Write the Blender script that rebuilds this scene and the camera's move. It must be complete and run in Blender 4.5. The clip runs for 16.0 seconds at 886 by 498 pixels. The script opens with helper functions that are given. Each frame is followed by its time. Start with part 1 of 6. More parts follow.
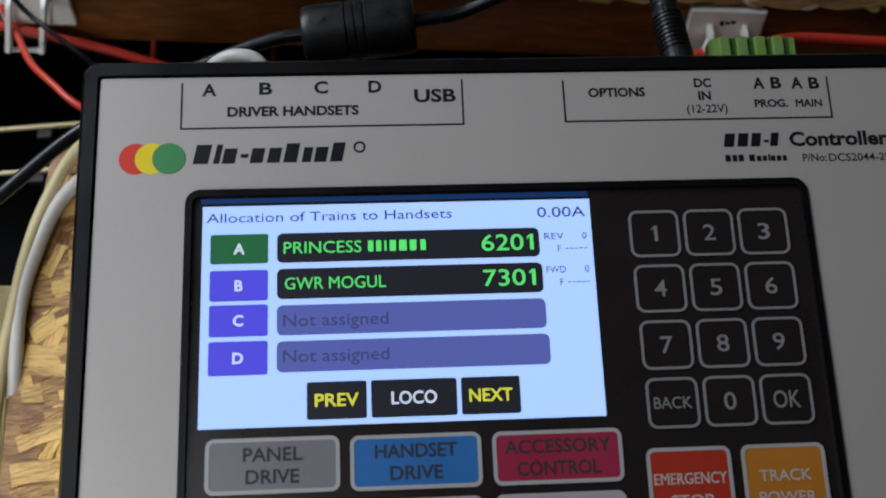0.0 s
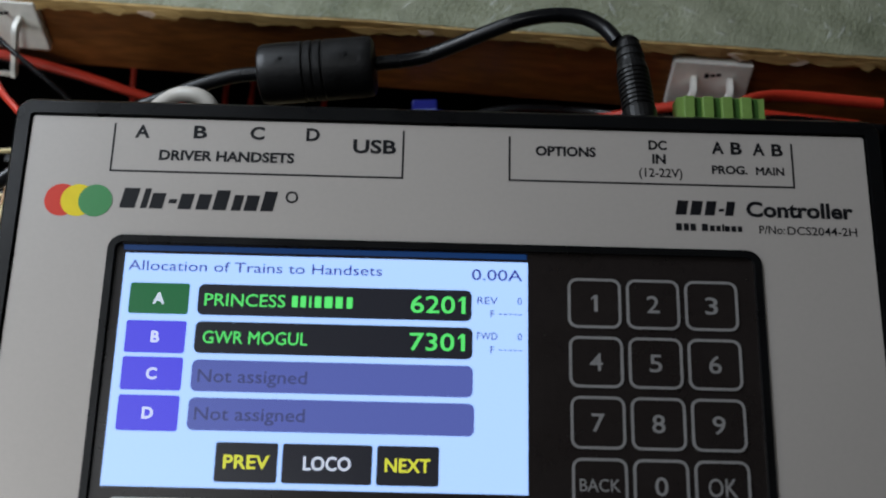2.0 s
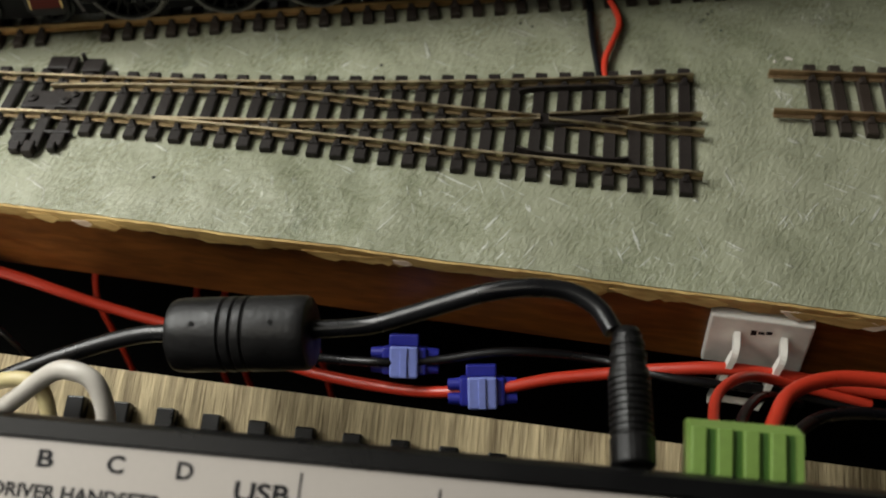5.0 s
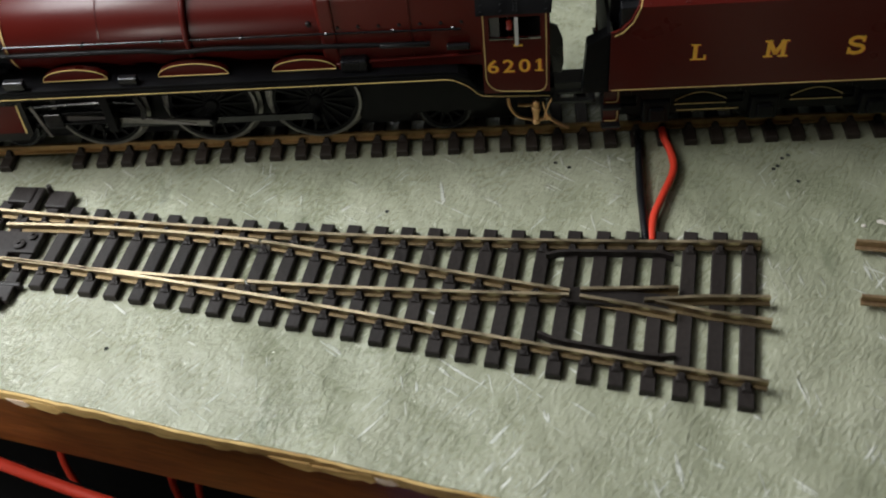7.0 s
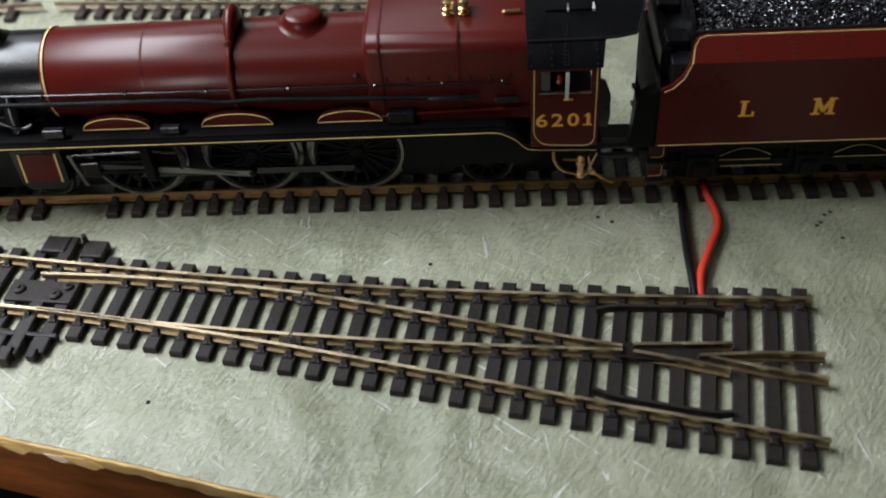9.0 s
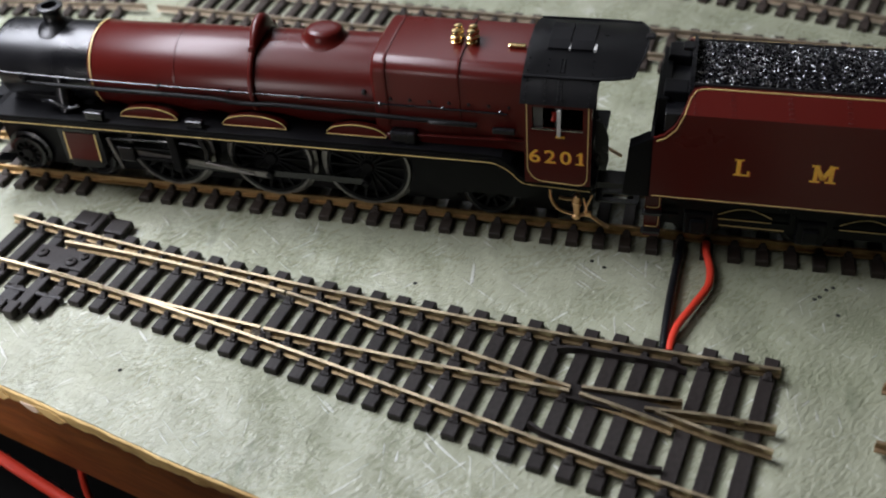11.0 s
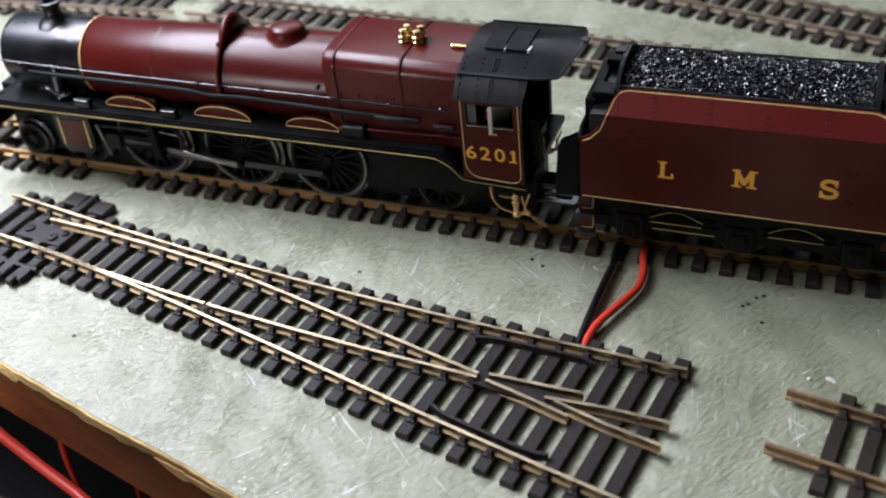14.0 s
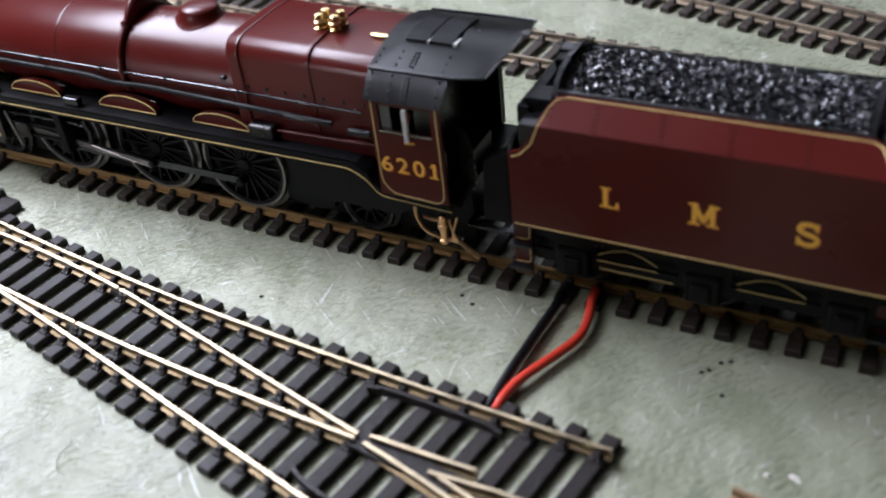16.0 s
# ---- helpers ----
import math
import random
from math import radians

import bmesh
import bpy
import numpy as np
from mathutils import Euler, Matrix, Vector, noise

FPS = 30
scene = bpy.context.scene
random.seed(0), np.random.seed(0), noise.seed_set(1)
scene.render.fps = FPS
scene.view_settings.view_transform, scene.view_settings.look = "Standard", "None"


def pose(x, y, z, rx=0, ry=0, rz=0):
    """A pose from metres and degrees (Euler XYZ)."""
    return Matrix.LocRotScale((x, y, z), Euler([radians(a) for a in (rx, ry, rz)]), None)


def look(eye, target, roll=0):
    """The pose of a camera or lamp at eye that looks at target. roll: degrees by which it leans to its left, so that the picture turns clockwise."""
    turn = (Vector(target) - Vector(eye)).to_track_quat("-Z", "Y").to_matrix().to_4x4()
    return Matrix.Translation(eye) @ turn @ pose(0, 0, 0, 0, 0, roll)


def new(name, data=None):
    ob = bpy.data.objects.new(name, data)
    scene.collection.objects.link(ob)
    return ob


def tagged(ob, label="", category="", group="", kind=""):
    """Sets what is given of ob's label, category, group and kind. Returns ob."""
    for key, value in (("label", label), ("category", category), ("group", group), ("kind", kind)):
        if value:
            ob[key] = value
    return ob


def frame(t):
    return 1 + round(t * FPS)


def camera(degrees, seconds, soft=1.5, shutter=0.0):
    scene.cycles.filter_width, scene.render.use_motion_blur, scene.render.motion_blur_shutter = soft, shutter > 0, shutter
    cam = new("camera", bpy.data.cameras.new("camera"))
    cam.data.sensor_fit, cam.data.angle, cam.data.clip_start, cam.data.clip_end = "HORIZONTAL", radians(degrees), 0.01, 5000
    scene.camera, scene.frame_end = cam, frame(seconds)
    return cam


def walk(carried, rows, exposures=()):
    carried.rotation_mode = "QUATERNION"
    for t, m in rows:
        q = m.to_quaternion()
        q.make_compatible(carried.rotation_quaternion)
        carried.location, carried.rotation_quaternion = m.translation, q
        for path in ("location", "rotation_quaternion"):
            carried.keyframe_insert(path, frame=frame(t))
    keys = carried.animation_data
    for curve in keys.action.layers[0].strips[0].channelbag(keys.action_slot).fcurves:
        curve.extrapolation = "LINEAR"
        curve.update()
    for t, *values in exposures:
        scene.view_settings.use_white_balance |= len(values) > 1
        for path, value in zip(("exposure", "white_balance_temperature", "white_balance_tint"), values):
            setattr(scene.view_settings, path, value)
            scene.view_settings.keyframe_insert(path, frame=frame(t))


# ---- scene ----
# Lengths below are in centimetres; U turns them into metres.
U = 0.01
cam = camera(46.85, 16.0, soft=2.0)
# a small lens set close: what stands nearer or farther than the layout is soft
cam.data.dof.use_dof, cam.data.dof.focus_distance, cam.data.dof.aperture_fstop = True, 0.262, 14.0
ROWS = [
    (0.0, -11.72, -34.58, 21.26, 38.15, -0.91, -6.16),
    (0.5, -11.63, -34.57, 21.30, 38.19, -1.15, -6.04),
    (1.0, -10.98, -34.15, 21.18, 38.24, -1.12, -5.61),
    (1.5, -9.96, -33.88, 21.09, 38.81, -0.98, -4.62),
    (2.0, -8.78, -33.25, 21.13, 38.88, -0.56, -2.24),
    (2.5, -7.45, -32.46, 21.37, 38.90, 0.11, -0.09),
    (3.0, -6.10, -31.00, 21.35, 39.24, 0.83, 1.43),
    (3.5, -5.65, -29.38, 21.09, 39.58, 1.30, 2.88),
    (4.0, -5.34, -28.00, 20.94, 40.05, 1.89, 3.57),
    (4.5, -4.88, -26.22, 20.44, 40.15, 2.66, 3.90),
    (5.0, -4.71, -24.25, 20.30, 40.99, 2.97, 4.04),
    (5.2, -4.80, -23.30, 20.30, 41.04, 3.07, 4.20),
    (7.3, -3.42, -17.56, 18.90, 43.85, 5.01, 9.15),
    (7.5, -3.31, -17.64, 18.87, 44.80, 5.09, 9.55),
    (8.0, -4.65, -18.07, 19.09, 45.37, 3.24, 4.33),
    (8.5, -5.43, -18.30, 19.18, 46.40, 3.72, 3.15),
    (9.0, -5.55, -17.78, 18.97, 45.82, 3.31, 7.60),
    (9.5, -3.63, -17.18, 18.28, 46.81, 3.82, 11.66),
    (9.7, -3.12, -16.48, 18.32, 47.02, 3.86, 12.82),
    (11.8, 1.15, -17.95, 18.59, 50.53, 4.66, 22.30),
    (12.0, 1.65, -17.76, 18.67, 50.16, 5.22, 22.26),
    (12.5, 2.20, -17.27, 18.57, 49.95, 5.95, 24.07),
    (13.0, 2.92, -17.30, 18.14, 51.70, 6.57, 25.96),
    (13.5, 3.43, -17.34, 18.33, 50.33, 5.22, 25.29),
    (14.0, 4.02, -17.01, 17.85, 51.78, 5.49, 26.64),
    (14.5, 4.40, -15.94, 17.29, 51.92, 4.96, 27.38),
    (15.0, 4.88, -14.64, 16.86, 52.07, 5.20, 28.72),
    (15.5, 5.27, -13.43, 15.83, 53.07, 4.92, 30.85),
    (16.0, 5.59, -11.71, 15.04, 52.96, 5.74, 32.82),
]
walk(cam, [(t, pose(x * U, y * U, z * U, rx, ry, rz)) for t, x, y, z, rx, ry, rz in ROWS], exposures=[(0.0, -1.15, 5800, 10), (1.0, -1.11, 5750, 9), (3.0, -1.0, 6200, 7), (4.0, -0.9, 6600, 7), (5.0, -0.4, 6950, 7), (7.5, -0.03, 6300, 10), (9.0, -0.06, 6150, 12), (12.0, 0.2, 6050, 17), (16.0, 0.5, 5780, 19)])

# ---- world and lamps ----
world = bpy.data.worlds.new("world")
world.use_nodes = True
world.node_tree.nodes["Background"].inputs[0].default_value = (0.02, 0.02, 0.022, 1)
world.node_tree.nodes["Background"].inputs[1].default_value = 0.3
scene.world = world


def area_lamp(name, x, y, z, tx, ty, tz, w, d, watts, colour):
    data = bpy.data.lights.new(name, "AREA")
    data.shape, data.size, data.size_y, data.energy, data.color = "RECTANGLE", w * U, d * U, watts, colour
    lamp = new(name, data)
    lamp.matrix_world = look((x * U, y * U, z * U), (tx * U, ty * U, tz * U))
    return lamp


area_lamp("lamp_over_board", -49, 3, 44, -38, 0, 0, 40, 24, 6.6, (0.96, 0.98, 1.0))
area_lamp("ceiling_light", -75, -60, 130, -14, 0, 0, 110, 60, 5.8, (1.0, 0.97, 0.93))
# added lamp for an unseen bright source behind; no window is modelled
area_lamp("back_left_fill", -102, 130, 120, -10, 0, 0, 120, 60, 5.2, (0.96, 0.98, 1.0))
# added fill set close in, to brighten the strand board and panel's left
area_lamp("shelf_fill", -28, -34, 3, -22, -24, -7, 6, 6, 0.4, (1.0, 0.96, 0.9))


# ---- materials ----
def shader(name):
    m = bpy.data.materials.new(name)
    m.use_nodes = True
    return m, m.node_tree.nodes, m.node_tree.links, m.node_tree.nodes["Principled BSDF"]


def mat(name, colour, rough=0.5, metal=0.0, vary=0.12, grain=400.0, bump=0.1, spec=0.5, coat=0.0, rvary=0.1, stain=60.0, spread=0.0):
    """A surface with colour and gloss that vary at two scales and a fine relief; grain and stain are cycles per metre."""
    m, n, l, b = shader(name)
    tc = n.new("ShaderNodeTexCoord")
    fine, broad = n.new("ShaderNodeTexNoise"), n.new("ShaderNodeTexNoise")
    fine.inputs["Scale"].default_value, fine.inputs["Detail"].default_value = grain, 5
    broad.inputs["Scale"].default_value, broad.inputs["Detail"].default_value = stain, 3
    for q in (fine, broad):
        l.new(tc.outputs["Object"], q.inputs["Vector"])
    both = n.new("ShaderNodeMath")
    both.operation = "ADD"
    l.new(fine.outputs["Fac"], both.inputs[0])
    l.new(broad.outputs["Fac"], both.inputs[1])
    span = n.new("ShaderNodeMapRange")
    for i, v in ((1, 0.6), (2, 1.4), (3, 1 - vary), (4, 1 + vary)):
        span.inputs[i].default_value = v
    l.new(both.outputs[0], span.inputs[0])
    value = span.outputs[0]
    if spread:
        info, piece, times = n.new("ShaderNodeObjectInfo"), n.new("ShaderNodeMapRange"), n.new("ShaderNodeMath")
        piece.inputs[3].default_value, piece.inputs[4].default_value = 1 - spread, 1 + spread
        l.new(info.outputs["Random"], piece.inputs[0])
        times.operation = "MULTIPLY"
        l.new(value, times.inputs[0])
        l.new(piece.outputs[0], times.inputs[1])
        value = times.outputs[0]
    tint = n.new("ShaderNodeVectorMath")
    tint.operation = "SCALE"
    tint.inputs[0].default_value = colour
    l.new(value, tint.inputs["Scale"])
    l.new(tint.outputs[0], b.inputs["Base Color"])
    gloss = n.new("ShaderNodeMapRange")
    for i, v in ((1, 0.3), (2, 0.7), (3, max(0.03, rough - rvary)), (4, min(1, rough + rvary))):
        gloss.inputs[i].default_value = v
    l.new(broad.outputs["Fac"], gloss.inputs[0])
    l.new(gloss.outputs[0], b.inputs["Roughness"])
    if bump:
        relief = n.new("ShaderNodeBump")
        relief.inputs["Strength"].default_value, relief.inputs["Distance"].default_value = bump, 0.0004
        l.new(fine.outputs["Fac"], relief.inputs["Height"])
        l.new(relief.outputs[0], b.inputs["Normal"])
    b.inputs["Metallic"].default_value = metal
    b.inputs["Specular IOR Level"].default_value = spec
    b.inputs["Coat Weight"].default_value = coat
    return m


def glow(name, colour, strength):
    m, n, l, b = shader(name)
    b.inputs["Base Color"].default_value = (0.01, 0.01, 0.012, 1)
    b.inputs["Roughness"].default_value = 0.25
    b.inputs["Emission Color"].default_value = (*colour, 1)
    b.inputs["Emission Strength"].default_value = strength
    return m


def board_paint():
    """Grey-green paint brushed over a leathery skin: soft dents, fine slanting wrinkles, short scratches with painted
    glints, uneven gloss.
    """
    m, n, l, b = shader("green_board_paint")
    tc = n.new("ShaderNodeTexCoord")

    def mapped(turn, sx, sy):
        q = n.new("ShaderNodeMapping")
        q.vector_type = "TEXTURE"
        q.inputs["Rotation"].default_value[2] = radians(turn)
        q.inputs["Scale"].default_value = (1 / sx, 1 / sy, 1.0)
        l.new(tc.outputs["Object"], q.inputs["Vector"])
        return q.outputs[0]

    def noise_at(scale, detail=4, rough=0.5, vector=None, warp=0.0):
        q = n.new("ShaderNodeTexNoise")
        q.inputs["Scale"].default_value, q.inputs["Detail"].default_value, q.inputs["Roughness"].default_value = scale, detail, rough
        q.inputs["Distortion"].default_value = warp
        l.new(vector or tc.outputs["Object"], q.inputs["Vector"])
        return q.outputs["Fac"]

    def span(value, a, b, c=0.0, d=1.0):
        q = n.new("ShaderNodeMapRange")
        for i, v in ((1, a), (2, b), (3, c), (4, d)):
            q.inputs[i].default_value = v
        l.new(value, q.inputs[0])
        return q.outputs[0]

    def sums(kind, a, b, c=None):
        q = n.new("ShaderNodeMath")
        q.operation = kind
        for i, v in enumerate((a, b, c)):
            if isinstance(v, float):
                q.inputs[i].default_value = v
            elif v is not None:
                l.new(v, q.inputs[i])
        return q.outputs[0]

    broad, mid, fold = noise_at(13, 3), noise_at(60, 3, 0.45, None, 0.15), noise_at(190, 3, 0.5, mapped(-30, 1.0, 0.5), 0.2)
    dents = noise_at(26, 2, 0.45, None, 0.3)
    fine, grit = noise_at(900, 4, 0.6, mapped(-30, 1.0, 0.38), 0.4), noise_at(2200, 3, 0.6)

    def scratches(turn, scale, lo, seed_scale):
        thin = span(noise_at(scale, 2, 0.5, mapped(turn, 1.0, 0.07), 0.5), lo, lo + 0.03)
        return sums("MULTIPLY", thin, span(noise_at(seed_scale, 3, 0.6), 0.53, 0.57))

    marks = sums("MAXIMUM", scratches(-121, 950, 0.645, 60), sums("MAXIMUM", scratches(-35, 1000, 0.645, 48), scratches(15, 900, 0.665, 52)))
    ridge = sums("ABSOLUTE", sums("SUBTRACT", noise_at(230, 3, 0.55, mapped(-50, 1.0, 0.6), 0.6), 0.5), None)
    ramp = n.new("ShaderNodeValToRGB")
    ramp.color_ramp.elements[0].position, ramp.color_ramp.elements[1].position = 0.36, 0.63
    ramp.color_ramp.elements[0].color = (0.217, 0.232, 0.15, 1)
    ramp.color_ramp.elements[1].color = (0.337, 0.344, 0.246, 1)
    l.new(sums("MULTIPLY_ADD", broad, 0.55, sums("MULTIPLY_ADD", mid, 0.3, sums("MULTIPLY", fine, 0.15))), ramp.inputs[0])
    # pale colour of the scratches; white glints are painted in with them
    pale = n.new("ShaderNodeMix")
    pale.data_type = "RGBA"
    pale.inputs["B"].default_value = (0.6, 0.61, 0.56, 1)
    l.new(sums("MULTIPLY", marks, 0.8), pale.inputs["Factor"])
    l.new(ramp.outputs[0], pale.inputs["A"])
    smudge = n.new("ShaderNodeMix")
    smudge.data_type = "RGBA"
    smudge.inputs["B"].default_value = (0.1, 0.12, 0.07, 1)
    l.new(sums("MULTIPLY", span(noise_at(95, 2, 0.5, mapped(20, 1.0, 0.4)), 0.68, 0.76), 0.55), smudge.inputs["Factor"])
    l.new(pale.outputs["Result"], smudge.inputs["A"])
    l.new(smudge.outputs["Result"], b.inputs["Base Color"])
    l.new(span(sums("ADD", mid, fine), 0.75, 1.25, 0.2, 0.42), b.inputs["Roughness"])
    b.inputs["Specular IOR Level"].default_value = 0.78
    below = None
    for value, strength, depth in ((dents, 0.5, 0.012), (mid, 0.4, 0.0035), (fold, 0.35, 0.001), (ridge, 0.22, 0.0012), (sums("MULTIPLY_ADD", marks, 0.3, sums("MULTIPLY_ADD", grit, 0.3, fine)), 0.75, 0.0008)):
        relief = n.new("ShaderNodeBump")
        relief.inputs["Strength"].default_value, relief.inputs["Distance"].default_value = strength, depth
        l.new(value, relief.inputs["Height"])
        if below:
            l.new(below, relief.inputs["Normal"])
        below = relief.outputs[0]
    l.new(below, b.inputs["Normal"])
    return m


def streaked(name, dark, light, stretch, scale, rough=0.55, bump=0.3, detail=6, warp=0.6, spread=0.0):
    """Wood with grain stretched along one axis."""
    m, n, l, b = shader(name)
    tc, mp = n.new("ShaderNodeTexCoord"), n.new("ShaderNodeMapping")
    mp.inputs["Scale"].default_value = stretch
    l.new(tc.outputs["Object"], mp.inputs["Vector"])
    a, c = n.new("ShaderNodeTexNoise"), n.new("ShaderNodeTexNoise")
    a.inputs["Scale"].default_value, a.inputs["Detail"].default_value, a.inputs["Distortion"].default_value = scale, detail, warp
    c.inputs["Scale"].default_value, c.inputs["Detail"].default_value = scale * 0.17, 3
    l.new(mp.outputs[0], a.inputs["Vector"])
    l.new(mp.outputs[0], c.inputs["Vector"])
    both = n.new("ShaderNodeMath")
    both.operation = "ADD"
    l.new(a.outputs["Fac"], both.inputs[0])
    l.new(c.outputs["Fac"], both.inputs[1])
    span = n.new("ShaderNodeMapRange")
    span.inputs[1].default_value, span.inputs[2].default_value = 0.72, 1.28
    l.new(both.outputs[0], span.inputs[0])
    ramp = n.new("ShaderNodeValToRGB")
    ramp.color_ramp.elements[0].color, ramp.color_ramp.elements[1].color = (*dark, 1), (*light, 1)
    value = span.outputs[0]
    if spread:
        info, off, add = n.new("ShaderNodeObjectInfo"), n.new("ShaderNodeMapRange"), n.new("ShaderNodeMath")
        off.inputs[3].default_value, off.inputs[4].default_value = -spread, spread
        l.new(info.outputs["Random"], off.inputs[0])
        l.new(value, add.inputs[0])
        l.new(off.outputs[0], add.inputs[1])
        value = add.outputs[0]
    l.new(value, ramp.inputs[0])
    l.new(ramp.outputs[0], b.inputs["Base Color"])
    relief = n.new("ShaderNodeBump")
    relief.inputs["Strength"].default_value, relief.inputs["Distance"].default_value = bump, 0.0006
    l.new(a.outputs["Fac"], relief.inputs["Height"])
    l.new(relief.outputs[0], b.inputs["Normal"])
    b.inputs["Roughness"].default_value = rough
    return m


GREEN_BOARD = board_paint()
FASCIA = streaked("brown_varnished_wood", (0.105, 0.033, 0.007), (0.26, 0.092, 0.02), (6, 60, 60), 9, 0.36, 0.15)
PLY_EDGE = streaked("raw_plywood_edge", (0.33, 0.19, 0.055), (0.66, 0.46, 0.18), (30, 60, 160), 4, 0.7, 0.4)
PALE_CHIP = streaked("pale_torn_veneer", (0.55, 0.4, 0.28), (0.8, 0.68, 0.55), (60, 200, 200), 4, 0.7, 0.4)
OSB = streaked("strand_board", (0.14, 0.06, 0.016), (0.45, 0.25, 0.08), (60, 220, 200), 4, 0.4, 0.6)
FLAKE = streaked("wood_strand", (0.2, 0.08, 0.016), (0.85, 0.54, 0.15), (60, 420, 300), 4, 0.3, 1.0, detail=7, spread=0.5)
BATTEN = streaked("rough_sawn_plywood", (0.13, 0.09, 0.04), (0.62, 0.5, 0.29), (420, 22, 200), 3, 0.65, 0.9, detail=8)
SLEEPER = mat("black_plastic_sleeper", (0.017, 0.0135, 0.012), 0.5, vary=0.35, grain=900, bump=0.4, spread=0.25, spec=0.25)
BROWN_SLEEPER = mat("brown_black_sleeper", (0.027, 0.019, 0.014), 0.6, vary=0.3, grain=900, bump=0.25, spread=0.25, spec=0.35)
# grey-brown far sleepers, lightened in the colour for the glare on them
GLARE_SLEEPER = mat("glare_pale_grey_brown_sleeper", (0.06, 0.05, 0.042), 0.7, vary=0.3, grain=700, bump=0.3, spread=0.25)
RAIL = mat("tarnished_rail_web", (0.5, 0.41, 0.26), 0.36, 1.0, vary=0.3, grain=700, bump=0.15, rvary=0.12, stain=120)
WORN_RAIL = mat("worn_brown_brass_rail", (0.3, 0.2, 0.11), 0.5, 0.75, vary=0.4, grain=700, bump=0.2, stain=110)
RAIL_FOOT = mat("golden_brown_rail_foot", (0.16, 0.115, 0.06), 0.52, 0.8, vary=0.35, grain=700, bump=0.2, stain=110)
RAIL_HEAD = mat("nickel_silver_rail_head", (0.45, 0.37, 0.245), 0.47, 1.0, vary=0.25, grain=900, bump=0.12, rvary=0.12, stain=140)
OLD_RAIL = mat("tarnished_brass_rail", (0.36, 0.235, 0.105), 0.48, 0.9, vary=0.3, grain=700, bump=0.2, stain=110)
RUSTY_RAIL = mat("brown_weathered_rail", (0.31, 0.25, 0.18), 0.5, 0.6, vary=0.4, grain=600, bump=0.3, stain=120)
CRIMSON = mat("crimson_loco_paint", (0.068, 0.0062, 0.0042), 0.3, vary=0.06, grain=1500, bump=0.03, rvary=0.03, spec=0.3)
BLACK_PAINT = mat("satin_black_paint", (0.005, 0.005, 0.006), 0.31, vary=0.15, grain=1200, bump=0.05, spec=0.5)
MATT_BLACK = mat("black_chassis_paint", (0.003, 0.003, 0.0035), 0.42, vary=0.2, grain=1200, bump=0.1, spec=0.14)
BLACK_STEEL = mat("blackened_metal", (0.008, 0.008, 0.009), 0.22, 0.0, vary=0.25, grain=900, bump=0.1)
STEEL = mat("bright_steel", (0.5, 0.49, 0.47), 0.3, 1.0, vary=0.15, grain=900, bump=0.05)
TYRE = mat("dull_steel_tyre", (0.2, 0.19, 0.18), 0.35, 0.9, vary=0.2, grain=900, bump=0.05)
GOLD = mat("straw_yellow_lining", (0.68, 0.5, 0.19), 0.45, vary=0.12, grain=2000, bump=0.0)
LETTER_GOLD = mat("gold_lettering", (0.9, 0.48, 0.05), 0.4, vary=0.12, grain=2500, bump=0.0)
LETTER_RED = mat("red_letter_shading", (0.45, 0.04, 0.012), 0.45, vary=0.1, grain=2000, bump=0.0)
BRASS = mat("polished_brass", (0.74, 0.56, 0.27), 0.24, 1.0, vary=0.08, grain=900, bump=0.02, rvary=0.04)
COPPER = mat("brassy_copper_pipe", (0.62, 0.38, 0.19), 0.3, 1.0, vary=0.15, grain=900, bump=0.05)
COAL = mat("glossy_black_coal", (0.006, 0.006, 0.0075), 0.12, vary=0.4, grain=1500, bump=0.15, spec=1.0, rvary=0.06)
GLASS_WHITE = mat("clear_plastic_edge", (0.55, 0.55, 0.53), 0.25, vary=0.05, bump=0.0)
CAB_GREY = mat("smoky_cab_glazing", (0.09, 0.09, 0.085), 0.2, vary=0.1, bump=0.0)
RED_HANDLE = mat("bright_red_handle", (0.55, 0.03, 0.015), 0.4, bump=0.0)
CASE = mat("black_case_plastic", (0.004, 0.004, 0.0045), 0.3, vary=0.15, grain=2500, bump=0.04, rvary=0.05, spec=0.32)
PANEL = mat("silver_grey_printed_panel", (0.45, 0.41, 0.375), 0.42, vary=0.03, grain=900, bump=0.03, rvary=0.05, stain=20)
GLOSS_BLACK = mat("glossy_black_overlay", (0.018, 0.014, 0.013), 0.22, vary=0.15, grain=500, bump=0.02, rvary=0.05)
INK = mat("black_print", (0.008, 0.008, 0.01), 0.5, vary=0.05, bump=0.0, spec=0.2)
KEY_GREY = mat("grey_key_print", (0.26, 0.25, 0.245), 0.45, vary=0.08, bump=0.0)
DOT_RED = mat("red_print", (0.62, 0.045, 0.025), 0.45, vary=0.05, bump=0.0, spec=0.25)
DOT_YELLOW = mat("yellow_print", (0.8, 0.63, 0.01), 0.45, vary=0.05, bump=0.0, spec=0.25)
DOT_GREEN = mat("green_print", (0.04, 0.24, 0.06), 0.45, vary=0.05, bump=0.0)
BTN_GREY = mat("grey_button", (0.2, 0.195, 0.2), 0.35, vary=0.05, bump=0.02)
BTN_BLUE = mat("blue_button", (0.03, 0.15, 0.42), 0.35, vary=0.05, bump=0.02)
BTN_CRIMSON = mat("crimson_button", (0.33, 0.02, 0.06), 0.35, vary=0.05, bump=0.02)
BTN_RED = mat("red_button", (0.42, 0.035, 0.015), 0.35, vary=0.05, bump=0.02)
BTN_ORANGE = mat("orange_button", (0.5, 0.19, 0.02), 0.35, vary=0.05, bump=0.02)
